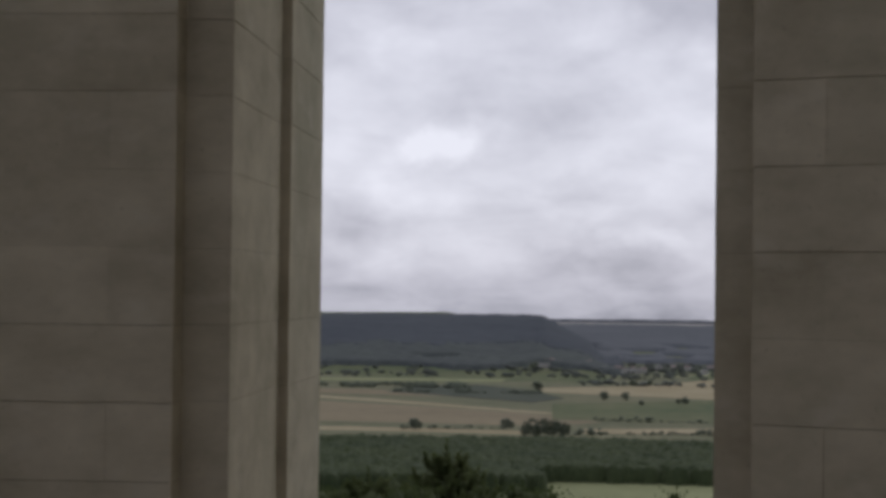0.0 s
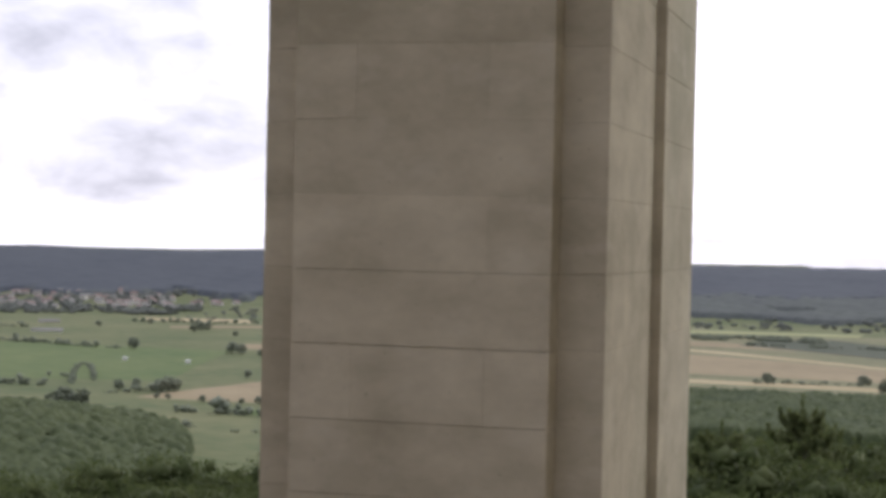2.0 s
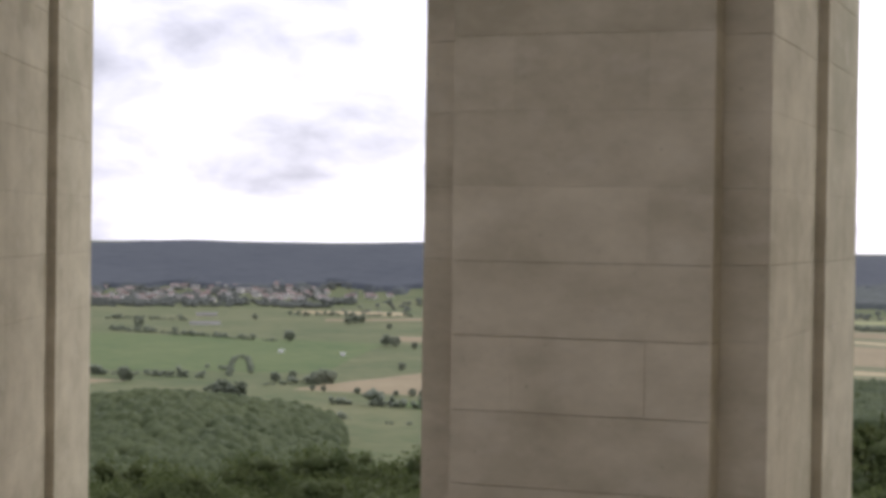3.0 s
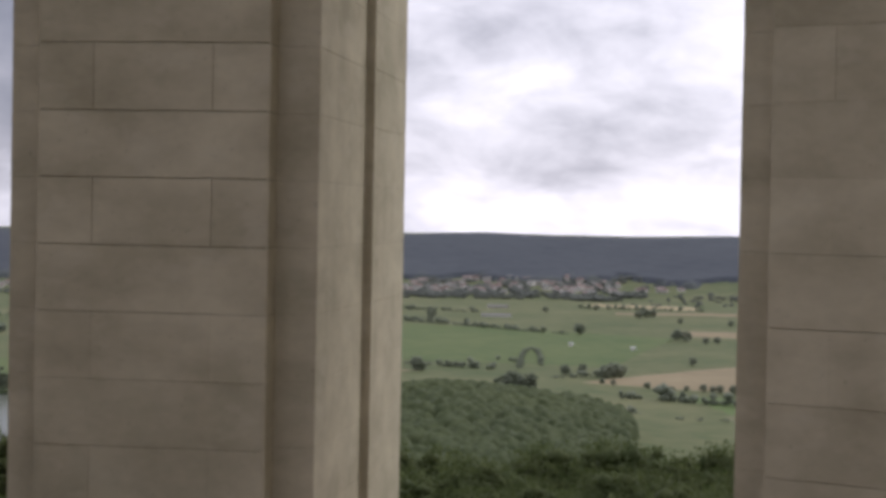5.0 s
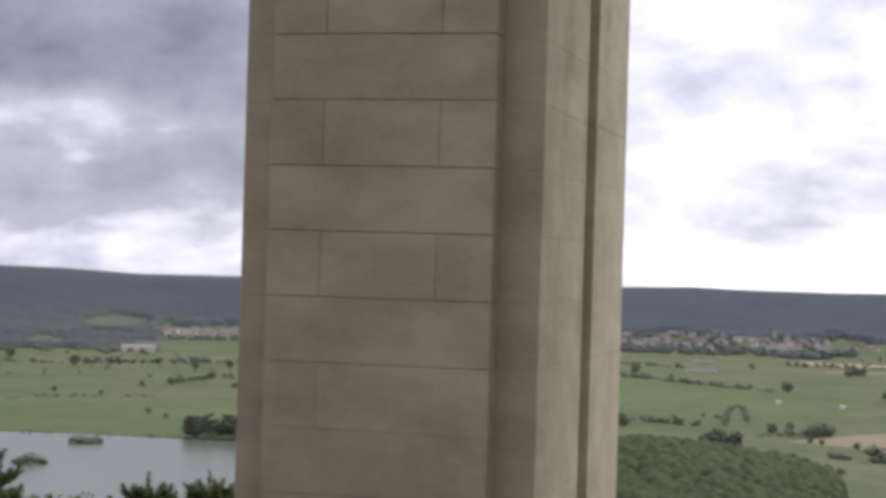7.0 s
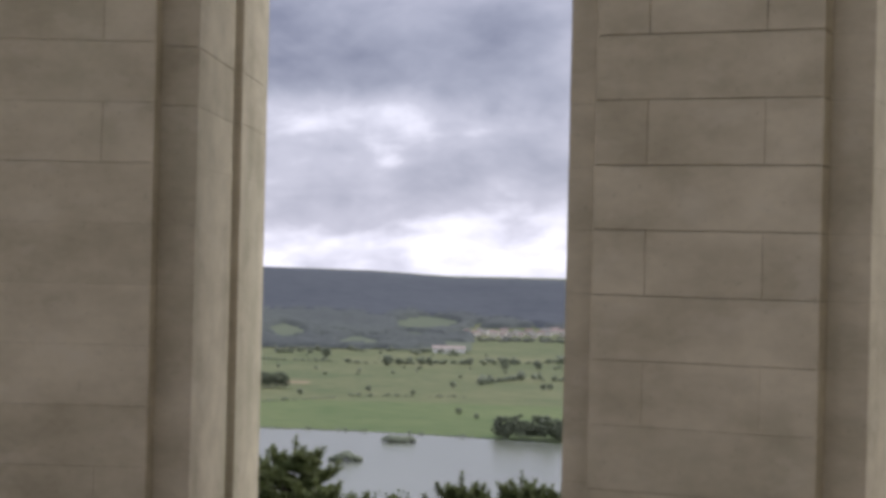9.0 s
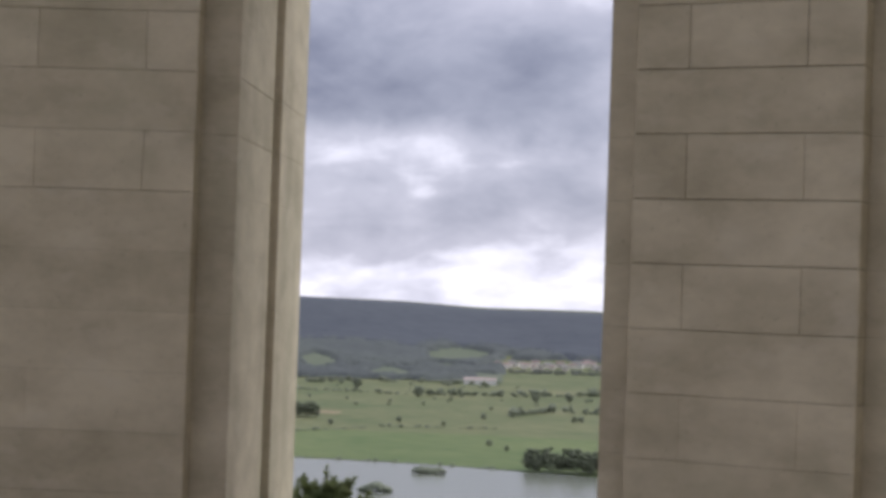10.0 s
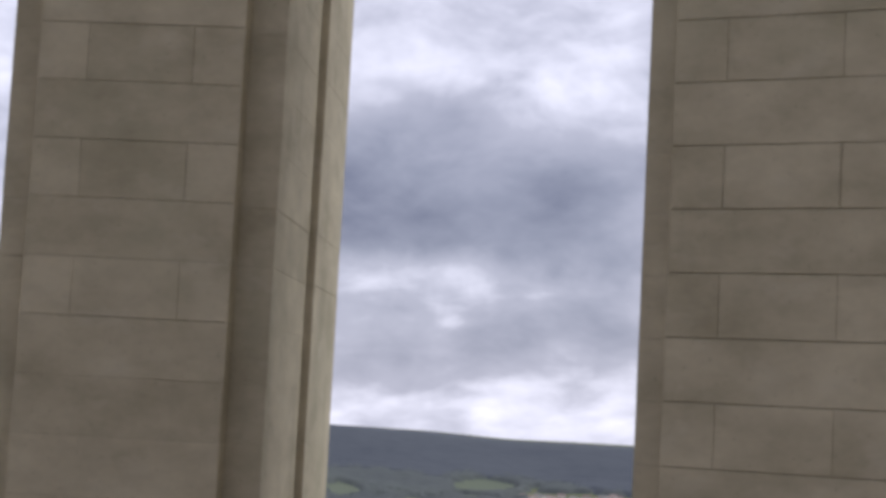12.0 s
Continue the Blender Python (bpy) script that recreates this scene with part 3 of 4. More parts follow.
def canopy(name, az0, az1, d0, d1, step, keep, height, rough, mat, label):
    """The unbroken roof of a wood: a bumpy sheet over the trunks that comes down to the ground at its edges."""
    da = math.degrees(step / (0.5 * (d0 + d1)))
    na, nd = int((az1 - az0) / da), int((d1 - d0) / step)
    kept = np.zeros((nd, na), bool)
    pts = np.zeros((nd, na, 3))
    for i in range(nd):
        for j in range(na):
            a, d = az0 + (j + RNG.uniform(-0.3, 0.3)) * da, d0 + (i + RNG.uniform(-0.3, 0.3)) * step
            k = 0 < i < nd - 1 and 0 < j < na - 1 and keep(a, d)
            kept[i, j] = k
            z = ground_z(a, d) - 1.0
            if k:
                z += height * (1 + rough * (RNG.uniform(-1, 1) + 0.9 * patchy(a, d, 2.4, 0.003, 21.0)))
            pts[i, j] = at(a, d, z)
    idx = np.arange(nd * na).reshape(nd, na)
    quad = np.stack([idx[:-1, :-1], idx[:-1, 1:], idx[1:, 1:], idx[1:, :-1]], -1)
    need = kept[:-1, :-1] | kept[:-1, 1:] | kept[1:, 1:] | kept[1:, :-1]
    ob = fast_mesh(name, pts.reshape(-1, 3), quad[need][:, ::-1], mat)
    return tagged(ob, label, "forest", kind="stuff")


canopy("ridge_forest", -2, 68, 2850, 4060, 10.0, lambda a, d: on_ridge(a, d) and not slope_part(a, d), 9.5, 0.10, LEAF_RIDGE_HAZED, "forest covering the long ridge, distance haze put into its slate-blue colour")
canopy("slope_wood", -2, 68, 2800, 3400, 9.0, lambda a, d: on_ridge(a, d) and slope_part(a, d - 45), 9.0, 0.2, LEAF_FOOT_HAZED, "mixed wood low on the ridge's side, coloured lighter by painted haze")
canopy("far_ridge_forest", -9, 2.5, 3350, 4700, 14.0, lambda a, d: (d > 4000 or (a < -0.8 and patchy(a, d, 1.0, 0.01, 6.0) > -0.1)) and (d < 4420 or d > 4610), 9.0, 0.12, LEAF_FAR_HAZED, "forest on the farther ridge, haze put into its pale blue-grey colour")


def foot_wood(a, d):
    """Belts of trees between clearings where the meadows meet the ridge."""
    edge_ = 2500 + 25 * patchy(a, 0, 1.5, 1, 17.0) + ramp_of(a, (46, 46.8, 47.6, 54), (260, 150, 20, 0))
    for ca, cd, wa, wd in ((49.65, 2670, 0.75, 120), (52.2, 2860, 0.7, 130), (47.6, 2970, 1.05, 120), (46.6, 2690, 0.7, 60)):
        if ((a - ca) / wa) ** 2 + ((d - cd) / wd) ** 2 < 1 + 0.9 * patchy(a, d, 1.8, 0.012, 18.0):
            return False
    return d > edge_ and patchy(a, d, 1.6, 0.008, 19.0) > -0.38


canopy("foot_wood", 45.9, 57, 2470, 2960, 7.0, foot_wood, 7.5, 0.35, LEAF_FOOT_HAZED, "belts of green trees below the ridge, haze coloured in")

# the dark wood at the foot of the hill, and the spur wood
def in_plantation(a, d):
    return 1275 + 20 * patchy(a, 0, 2.1, 1, 6.0) - (70 if a > 0.8 else 0) < d < 1515 + 14 * patchy(a, 0, 1.3, 1, 5.0)


def domes(name, az0, az1, d0, d1, keep, gap, hmin, hmax, step, mat, label):
    """A wood seen from above: one leafy skin of rounded crowns of uneven height."""
    mid = 0.5 * (d0 + d1)
    da = math.degrees(step / mid)
    na, nd = int((az1 - az0) / da), int((d1 - d0) / step)
    A = az0 + (np.arange(na)[None, :] + RNG.uniform(-0.35, 0.35, (nd, na))) * da
    D = d0 + (np.arange(nd)[:, None] + RNG.uniform(-0.35, 0.35, (nd, na))) * step
    X, Y = STAND[0] - np.sin(np.radians(A)) * D, STAND[1] + np.cos(np.radians(A)) * D
    H = np.full((nd, na), -1.5)
    d = d0
    while d < d1:
        a = az0
        ga = math.degrees(gap / d)
        while a < az1:
            aa, dd = a + RNG.uniform(-0.4, 0.4) * ga, d + RNG.uniform(-0.4, 0.4) * gap
            a += ga
            if not keep(aa, dd):
                continue
            h = RNG.uniform(hmin, hmax)
            r = gap * RNG.uniform(0.5, 1.1)
            i, j = (dd - d0) / step, (aa - az0) / da
            k = int(r / step * 1.3) + 2
            i0, i1, j0, j1 = max(0, int(i) - k), min(nd, int(i) + k), max(0, int(j) - k), min(na, int(j) + k)
            if i0 >= i1 or j0 >= j1:
                continue
            cx, cy, _ = at(aa, dd)
            q = ((X[i0:i1, j0:j1] - cx) ** 2 + (Y[i0:i1, j0:j1] - cy) ** 2) / r ** 2
            top = np.where(q < 1, h * (0.52 + 0.48 * np.sqrt(np.clip(1 - q, 0, 1))), -1.5)
            H[i0:i1, j0:j1] = np.maximum(H[i0:i1, j0:j1], top)
        d += gap
    kept = H > 0
    H = H + np.where(kept, RNG.uniform(-1.1, 1.1, H.shape), 0)
    coarse = np.array([[ground_z(az0 + da * j, d0 + step * i) for j in range(0, na + 8, 8)] for i in range(0, nd + 8, 8)])
    ii, jj = np.arange(nd) / 8.0, np.arange(na) / 8.0
    along = np.array([np.interp(jj, np.arange(coarse.shape[1]), row) for row in coarse])
    G = np.array([np.interp(ii, np.arange(coarse.shape[0]), along[:, j]) for j in range(na)]).T
    idx = np.arange(nd * na).reshape(nd, na)
    quad = np.stack([idx[:-1, :-1], idx[:-1, 1:], idx[1:, 1:], idx[1:, :-1]], -1)
    need = kept[:-1, :-1] | kept[:-1, 1:] | kept[1:, 1:] | kept[1:, :-1]
    ob = fast_mesh(name, np.stack([X, Y, G + H], -1).reshape(-1, 3), quad[need][:, ::-1], mat, None, False)
    return tagged(ob, label, "woodland", kind="stuff")


domes("plantation_wood", -7, 10, 1190, 1540, in_plantation, 5.5, 12.0, 13.6, 2.2, LEAF_WOOD, "dense dark green plantation wood with an even top")


def on_spur(az, d):
    right = 24.0 + 0.5 * patchy(0, d, 1, 0.02, 8.0) + max(0.0, (1120 - d) / 1400)
    far = ramp_of(az, (23.5, 24.2, 25.8, 27.3, 27.9, 28.6, 30.1, 31.2, 36), (1180, 1215, 1270, 1280, 1345, 1280, 1275, 1225, 1200)) - 75
    return az > right and d < far + 15 * patchy(az, 0, 2.0, 1, 9.0)


domes("spur_wood", 22, 37, 640, 1290, on_spur, 7.5, 10.0, 14.5, 1.8, LEAF_WOOD, "rounded mixed green wood on a low spur")


def clump_wood(name, places, h, label, per=64):
    spots = [at(a, d, ground_z(a, d)) for a, d in places]
    return wood(name, spots, RNG.uniform(0.65, 1.2, len(spots)) * h, LEAF_COPSE_HAZED, label, per)


clump_wood("copse", [(1.4 - 0.1 * i + 0.03 * (i % 3), 1640 + 14 * (i % 4)) for i in range(15)], 15, "small dark copse among the fields")
clump_wood("copse", [(28.2 - 0.07 * i, 1225 + 9 * (i % 4)) for i in range(14)], 19, "taller dark trees standing out of the spur wood")
clump_wood("copse", [(45.1 - 0.085 * i, 1330 - 5 * (i % 5) + 6 * (i % 3)) for i in range(40)], 16, "dark copse on the lake shore")
clump_wood("copse", [(52.9 - 0.09 * i, 1770 + 9 * (i % 3)) for i in range(10)], 15, "dark round copse beside a bare patch")


def scrub(az0, az1, d0, d1, n, h, label):
    """Loose low growth over a patch of ground, thick in places."""
    spots = []
    while len(spots) < n:
        a, d = RNG.uniform(az0, az1), RNG.uniform(d0, d1)
        if patchy(a, d, 1.1, 0.012, 12.0) + RNG.uniform(-0.2, 0.2) > -0.05:
            spots.append(at(a, d, ground_z(a, d)))
    cs, ss = [], []
    for q in spots:
        t = h * RNG.uniform(0.6, 1.3)
        cs.append(crown_points(12, t * 0.75, t * 0.4, t * 0.45) + q)
        ss.append(RNG.uniform(0.25, 0.42, (12, 1)) * t * np.array([[1.1, 1.1, 0.8]]))
    tagged(fast_mesh("scrub", *lumps(np.concatenate(cs), np.concatenate(ss)), LEAF_GARDEN_HAZED if d0 > 2500 else LEAF_HAZE), label, "scrub", kind="stuff")


scrub(0.9, 5.7, 2330, 2370, 60, 4, "low dark hedge growth between fields")
scrub(3.2, 9, 2440, 2520, 160, 5, "low dark scrub below the ridge")
scrub(-5.5, 9, 2740, 2960, 150, 6, "hedgerow trees in front of the ridge")
scrub(46.3, 54, 2380, 2480, 36, 6, "loose trees before the foot wood")
scrub(42, 54, 1950, 2450, 36, 3, "scattered bushes over the wet meadows")
scrub(-5.5, -0.4, 2560, 2640, 40, 6, "garden trees below the far village")
scrub(-5.5, 1.2, 2980, 3300, 130, 7, "garden trees round the far village")
scrub(24.2, 33.5, 2800, 2900, 360, 6, "garden trees along the edge of the village")
scrub(23.5, 33.5, 2900, 3060, 420, 7, "garden trees between the village houses")
scrub(23.5, 33.5, 3060, 3220, 260, 7, "orchard trees above the village houses")
scrub(42, 46.4, 2800, 2880, 90, 4.5, "garden trees beside the village houses")
scrub(19, 24, 2700, 2960, 60, 5, "loose scrub below the ridge")


def hedge(points, h, gap=5.5, label="uneven dark green field hedge"):
    """A hedge along corners (bearing, distance), one mass of clumps."""
    spots = []
    for (a0, d0), (a1, d1) in zip(points, points[1:]):
        p0, p1 = np.array(at(a0, d0)), np.array(at(a1, d1))
        n = max(2, int(np.linalg.norm(p1 - p0) / gap))
        for i in range(n):
            if RNG.random() < 0.86:
                q = p0 + (p1 - p0) * (i + RNG.uniform(-0.3, 0.3)) / n
                spots.append((q[0], q[1], PLAIN))
    hs = h * RNG.choice([0.55, 0.8, 1.0, 1.5], len(spots))
    cs, ss = [], []
    for s, t in zip(spots, hs):
        p = crown_points(7, max(2.6, t * 0.55), t * 0.45, t * 0.5)
        cs.append(p + s)
        ss.append(RNG.uniform(0.35, 0.55, (7, 1)) * t * np.array([[0.9, 0.9, 0.7]]))
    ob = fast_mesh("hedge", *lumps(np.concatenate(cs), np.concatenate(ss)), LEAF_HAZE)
    tagged(ob, label, "hedge", "field hedges")


hedge([(31.4, 2225), (27.7, 2076), (26.0, 2023)], 4.5)
hedge([(32.5, 1600), (29.0, 1565), (28.3, 1548)], 6)
hedge([(28.3, 1648), (27.5, 1638)], 5)
hedge([(24.1, 1331), (23.4, 1328)], 7)
hedge([(23.2, 1326), (21.8, 1315), (20.0, 1300)], 8, label="thick dark green hedge beside the stubble")
hedge([(24.0, 1225), (23.3, 1220)], 6)
hedge([(22.3, 1202), (20.0, 1196)], 5)
hedge([(26.5, 1483), (24.2, 1522)], 4)
hedge([(27.60, 1565), (27.52, 1700), (27.4, 1770), (27.2, 1797), (27.03, 1770), (26.93, 1700), (26.9, 1601)], 2.8, 4.0, "horseshoe-shaped hedge in the meadow")
hedge([(5.6, 1733), (1.9, 1750)], 3)
hedge([(-0.1, 1690), (-5.5, 1720)], 4)
hedge([(45.7, 1874), (44.5, 1958), (42.6, 1957)], 6)
hedge([(53.0, 1600), (50.4, 1663)], 2.5)
hedge([(50.0, 1690), (46.0, 1700)], 2.0)
hedge([(54.0, 1374), (50.5, 1360), (48, 1344), (45.6, 1322)], 1.8, 5.0, "low dark reed fringe along the lake shore")
hedge([(48.3, 2196), (45.0, 2223), (42.6, 2297)], 6)
hedge([(53.0, 2230), (49.0, 2180)], 4)
hedge([(25.6, 2600), (21.5, 2590)], 4)
hedge([(-0.9, 1880), (-5.5, 1860)], 3.5)
hedge([(31.5, 2480), (28.9, 2440)], 5)


def field_tree_parts(h):
    """A round-headed field tree: trunk, limbs and a crown of clumps."""
    tree = new("field_tree")
    verts, faces = [], []

    def limb(p0, p1, r0, r1, seg=6):
        p0, p1 = Vector(p0), Vector(p1)
        side = (p1 - p0).orthogonal().normalized()
        other = (p1 - p0).cross(side).normalized()
        b = len(verts)
        for p, r in ((p0, r0), (p1, r1)):
            for i in range(seg):
                a = i * math.tau / seg
                verts.append(tuple(p + (side * math.cos(a) + other * math.sin(a)) * r))
        for i in range(seg):
            faces.append((b + i, b + (i + 1) % seg, b + seg + (i + 1) % seg, b + seg + i))

    limb((0, 0, 0), (0, 0, h * 0.35), h * 0.035, h * 0.024)
    limb((0, 0, h * 0.35), (0.03 * h, 0, h * 0.75), h * 0.024, h * 0.008)
    for i in range(5):
        a = i * 2.4
        limb((0, 0, h * (0.25 + 0.05 * i)), (math.cos(a) * h * 0.25, math.sin(a) * h * 0.25, h * (0.48 + 0.06 * i)), h * 0.015, h * 0.005)
    mesh_object("trunk", verts, faces, BARK, tree)
    p = crown_points(130, h * 0.44, h * 0.40, h * 0.50)
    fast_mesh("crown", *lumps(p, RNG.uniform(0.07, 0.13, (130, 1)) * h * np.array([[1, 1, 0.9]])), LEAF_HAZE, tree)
    tagged(tree, "round-headed green tree standing alone in a field", "tree", "field trees")
    return tree


models = [field_tree_parts(10.0) for _ in range(3)]
STANDING = [
    (30.52, 2274, 14), (25.66, 2029, 14), (26.1, 1513, 10), (25.53, 1540, 9), (24.75, 1495, 13), (24.5, 1503, 14), (24.3, 1508, 12), (21.95, 1651, 8),
    (22.49, 1970, 14), (22.19, 1958, 13), (23.75, 2375, 12), (23.5, 2390, 14), (23.29, 2412, 12), (21.55, 1934, 8), (21.19, 1940, 8), (31.0, 1527, 14),
    (30.8, 1530, 9), (24.88, 1444, 5), (24.52, 1437, 5), (23.42, 1415, 6), (22.87, 1406, 6), (22.6, 1405, 4), (22.14, 1404, 5), (21.6, 1401, 7),
    (21.3, 1399, 6), (21.06, 1397, 7), (20.61, 1393, 8), (29.36, 2177, 8), (30.29, 2196, 8), (26.78, 2472, 9), (25.13, 2553, 9), (22.38, 2281, 8), (20.76, 2246, 9),
    (27.85, 1420, 12), (1.01, 2434, 13), (0.9, 2440, 9), (-1.2, 2233, 12), (-1.88, 2241, 11), (-3.82, 2174, 10), (-3.6, 2180, 7), (5.02, 1742, 11), (4.85, 1745, 7),
    (2.02, 1756, 11), (1.85, 1757, 8), (-2.12, 2559, 10), (-2.67, 2583, 10), (1.11, 2925, 16), (-2.4, 2137, 7), (50.79, 2293, 15), (48.74, 2155, 14),
    (48.4, 2170, 10), (51.6, 1699, 6), (49.37, 1754, 6), (46.59, 1822, 7), (46.38, 1523, 6), (43.62, 1824, 7), (43.4, 1827, 7), (45.81, 1486, 5), (47.9, 1720, 5), (44.9, 2120, 9), (43.8, 2150, 11),
]
for i, (a, d, h) in enumerate(STANDING):
    s = h / 10.0
    m = pose(*at(a, d, ground_z(a, d) - 0.1), 0, 0, i * 77) @ Matrix.Diagonal((s, s, s, 1))
    if i < 3:
        models[i].matrix_basis = m
    else:
        made = copy_thing(models[i % 3], pose(0, 0, 0))
        made.matrix_basis = m

# islands: low mounds thick with bushes
for a0, a1, d, h in ((48.91, 47.78, 1283, 6), (50.63, 49.49, 1161, 8)):
    isle = new("island")
    mid = (a0 + a1) / 2
    w = math.radians(a0 - a1) * d / 2
    cx, cy, _ = at(mid, d)
    side = Vector((math.cos(radians(mid)), math.sin(radians(mid)), 0))
    deep = Vector((-side.y, side.x, 0))
    verts, faces = [(cx, cy, PLAIN + 1.3)], []
    for i in range(24):
        t = i * math.tau / 24
        r = 1 + 0.12 * math.sin(3 * t + d)
        q = Vector((cx, cy, 0)) + side * (math.cos(t) * w * r) + deep * (math.sin(t) * w * 0.45 * r)
        verts.append((q.x, q.y, PLAIN + 0.55))
        faces.append((0, 1 + i, 1 + (i + 1) % 24))
    mesh_object("bank", verts, faces, GRASS, isle, smooth=True)
    n = 150
    t, r = RNG.uniform(0, math.tau, n), RNG.uniform(0, 1, n) ** 0.5
    rise = np.sqrt(np.clip(1 - r, 0.02, 1.0)) * h * (0.50 + 0.30 * np.sin(t * 2 + d) * r) * RNG.uniform(0.6, 1.15, n)
    pts = [Vector((cx, cy, 0)) + side * float(math.cos(t[i]) * w * 0.92 * r[i]) + deep * float(math.sin(t[i]) * w * 0.4 * r[i]) for i in range(n)]
    pts = np.array([(q.x, q.y, PLAIN + 1.5 + float(rise[i])) for i, q in enumerate(pts)])
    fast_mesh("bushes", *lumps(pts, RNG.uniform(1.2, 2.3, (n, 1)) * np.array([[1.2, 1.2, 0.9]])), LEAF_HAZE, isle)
    tagged(isle, "small bushy island in the grey lake", "island", "islands")

# ---- near trees on the hillside ----


def cards(centres, normals, size_a, size_b, droop=0.25):
    """Bent leaf sprays: two triangles folded along the middle."""
    n = len(centres)
    nrm = normals / np.linalg.norm(normals, axis=1)[:, None]
    ref = RNG.normal(size=(n, 3))
    a = np.cross(nrm, ref)
    a /= np.linalg.norm(a, axis=1)[:, None]
    b = np.cross(nrm, a)
    la, lb = np.asarray(size_a)[:, None], np.asarray(size_b)[:, None]
    v = np.stack([centres - a * la, centres - b * lb - nrm * lb * droop, centres + a * la, centres + b * lb - nrm * lb * droop], 1)
    f = np.array([(0, 1, 2), (0, 2, 3)])[None] + 4 * np.arange(n)[:, None, None]
    return v.reshape(-1, 3), f.reshape(-1, 3)


def near_broadleaf(h=12.0, seed=0):
    tree = new("broadleaf_tree")
    verts, faces = [], []

    def limb(p0, p1, r0, r1, seg=7):
        p0, p1 = Vector(p0), Vector(p1)
        side = (p1 - p0).orthogonal().normalized()
        other = (p1 - p0).cross(side).normalized()
        b = len(verts)
        for p, r in ((p0, r0), (p1, r1)):
            for i in range(seg):
                t = i * math.tau / seg
                verts.append(tuple(p + (side * math.cos(t) + other * math.sin(t)) * r))
        for i in range(seg):
            faces.append((b + i, b + (i + 1) % seg, b + seg + (i + 1) % seg, b + seg + i))

    limb((0, 0, 0), (0.1, 0, h * 0.4), 0.24, 0.17)
    limb((0.1, 0, h * 0.4), (0, 0.15, h * 0.85), 0.17, 0.04)
    tips = []
    for i in range(26):
        z0 = h * RNG.uniform(0.25, 0.8)
        t = i * 2.4 + RNG.uniform(-0.3, 0.3)
        reach = h * 0.34 * math.sqrt(max(0.1, 1 - ((z0 / h - 0.5) / 0.55) ** 2)) * RNG.uniform(0.75, 1.15)
        tip = (math.cos(t) * reach, math.sin(t) * reach, min(z0 + h * RNG.uniform(0.08, 0.22), h * 0.96))
        limb((0.05, 0.05, z0), tip, 0.07, 0.015, 5)
        tips.append((tip, RNG.uniform(0.9, 1.5)))
        tips.append((tuple(0.55 * np.array(tip) + 0.45 * np.array((0, 0, z0))), RNG.uniform(0.8, 1.2)))
    tips.append(((0, 0.1, h * 0.9), 1.2))
    mesh_object("trunk", verts, faces, BARK, tree)
    cs, ns = [], []
    for c, r in tips:
        n = 330
        d = RNG.normal(size=(n, 3))
        d /= np.linalg.norm(d, axis=1)[:, None]
        cs.append(np.array(c) + d * (r * RNG.uniform(0.4, 1.05, (n, 1))) * (1, 1, 0.75))
        ns.append(d + RNG.normal(size=(n, 3)) * 0.35 + (0, 0, 0.8))
    for c, r in tips:
        if c[2] > h * 0.5:
            n = 40
            cs.append(np.array(c) + RNG.normal(size=(n, 3)) * (r * 0.4, r * 0.4, 0) + np.stack([0 * np.arange(n), 0 * np.arange(n), r * RNG.uniform(0.35, 0.8, n)], 1))
            ns.append(RNG.normal(size=(n, 3)) * (1, 1, 0.2))
    cs, ns = np.concatenate(cs), np.concatenate(ns)
    k = len(cs)
    v1, f1 = cards(cs, ns, RNG.uniform(0.065, 0.12, k), RNG.uniform(0.045, 0.085, k))
    heart = np.repeat(np.array([c for c, r in tips]), 4, 0)
    heart = heart + RNG.uniform(-0.5, 0.5, heart.shape)
    v2, f2 = lumps(heart, np.repeat(np.array([[r, r, r * 0.8] for c, r in tips]), 4, 0) * 0.42)
    fast_mesh("crown", np.concatenate([v1, v2]), np.concatenate([f1, f2 + len(v1)]), LEAF_NEAR, tree, False)
    tagged(tree, "leafy green broadleaf tree on the hillside", "tree", "hillside trees")
    return tree


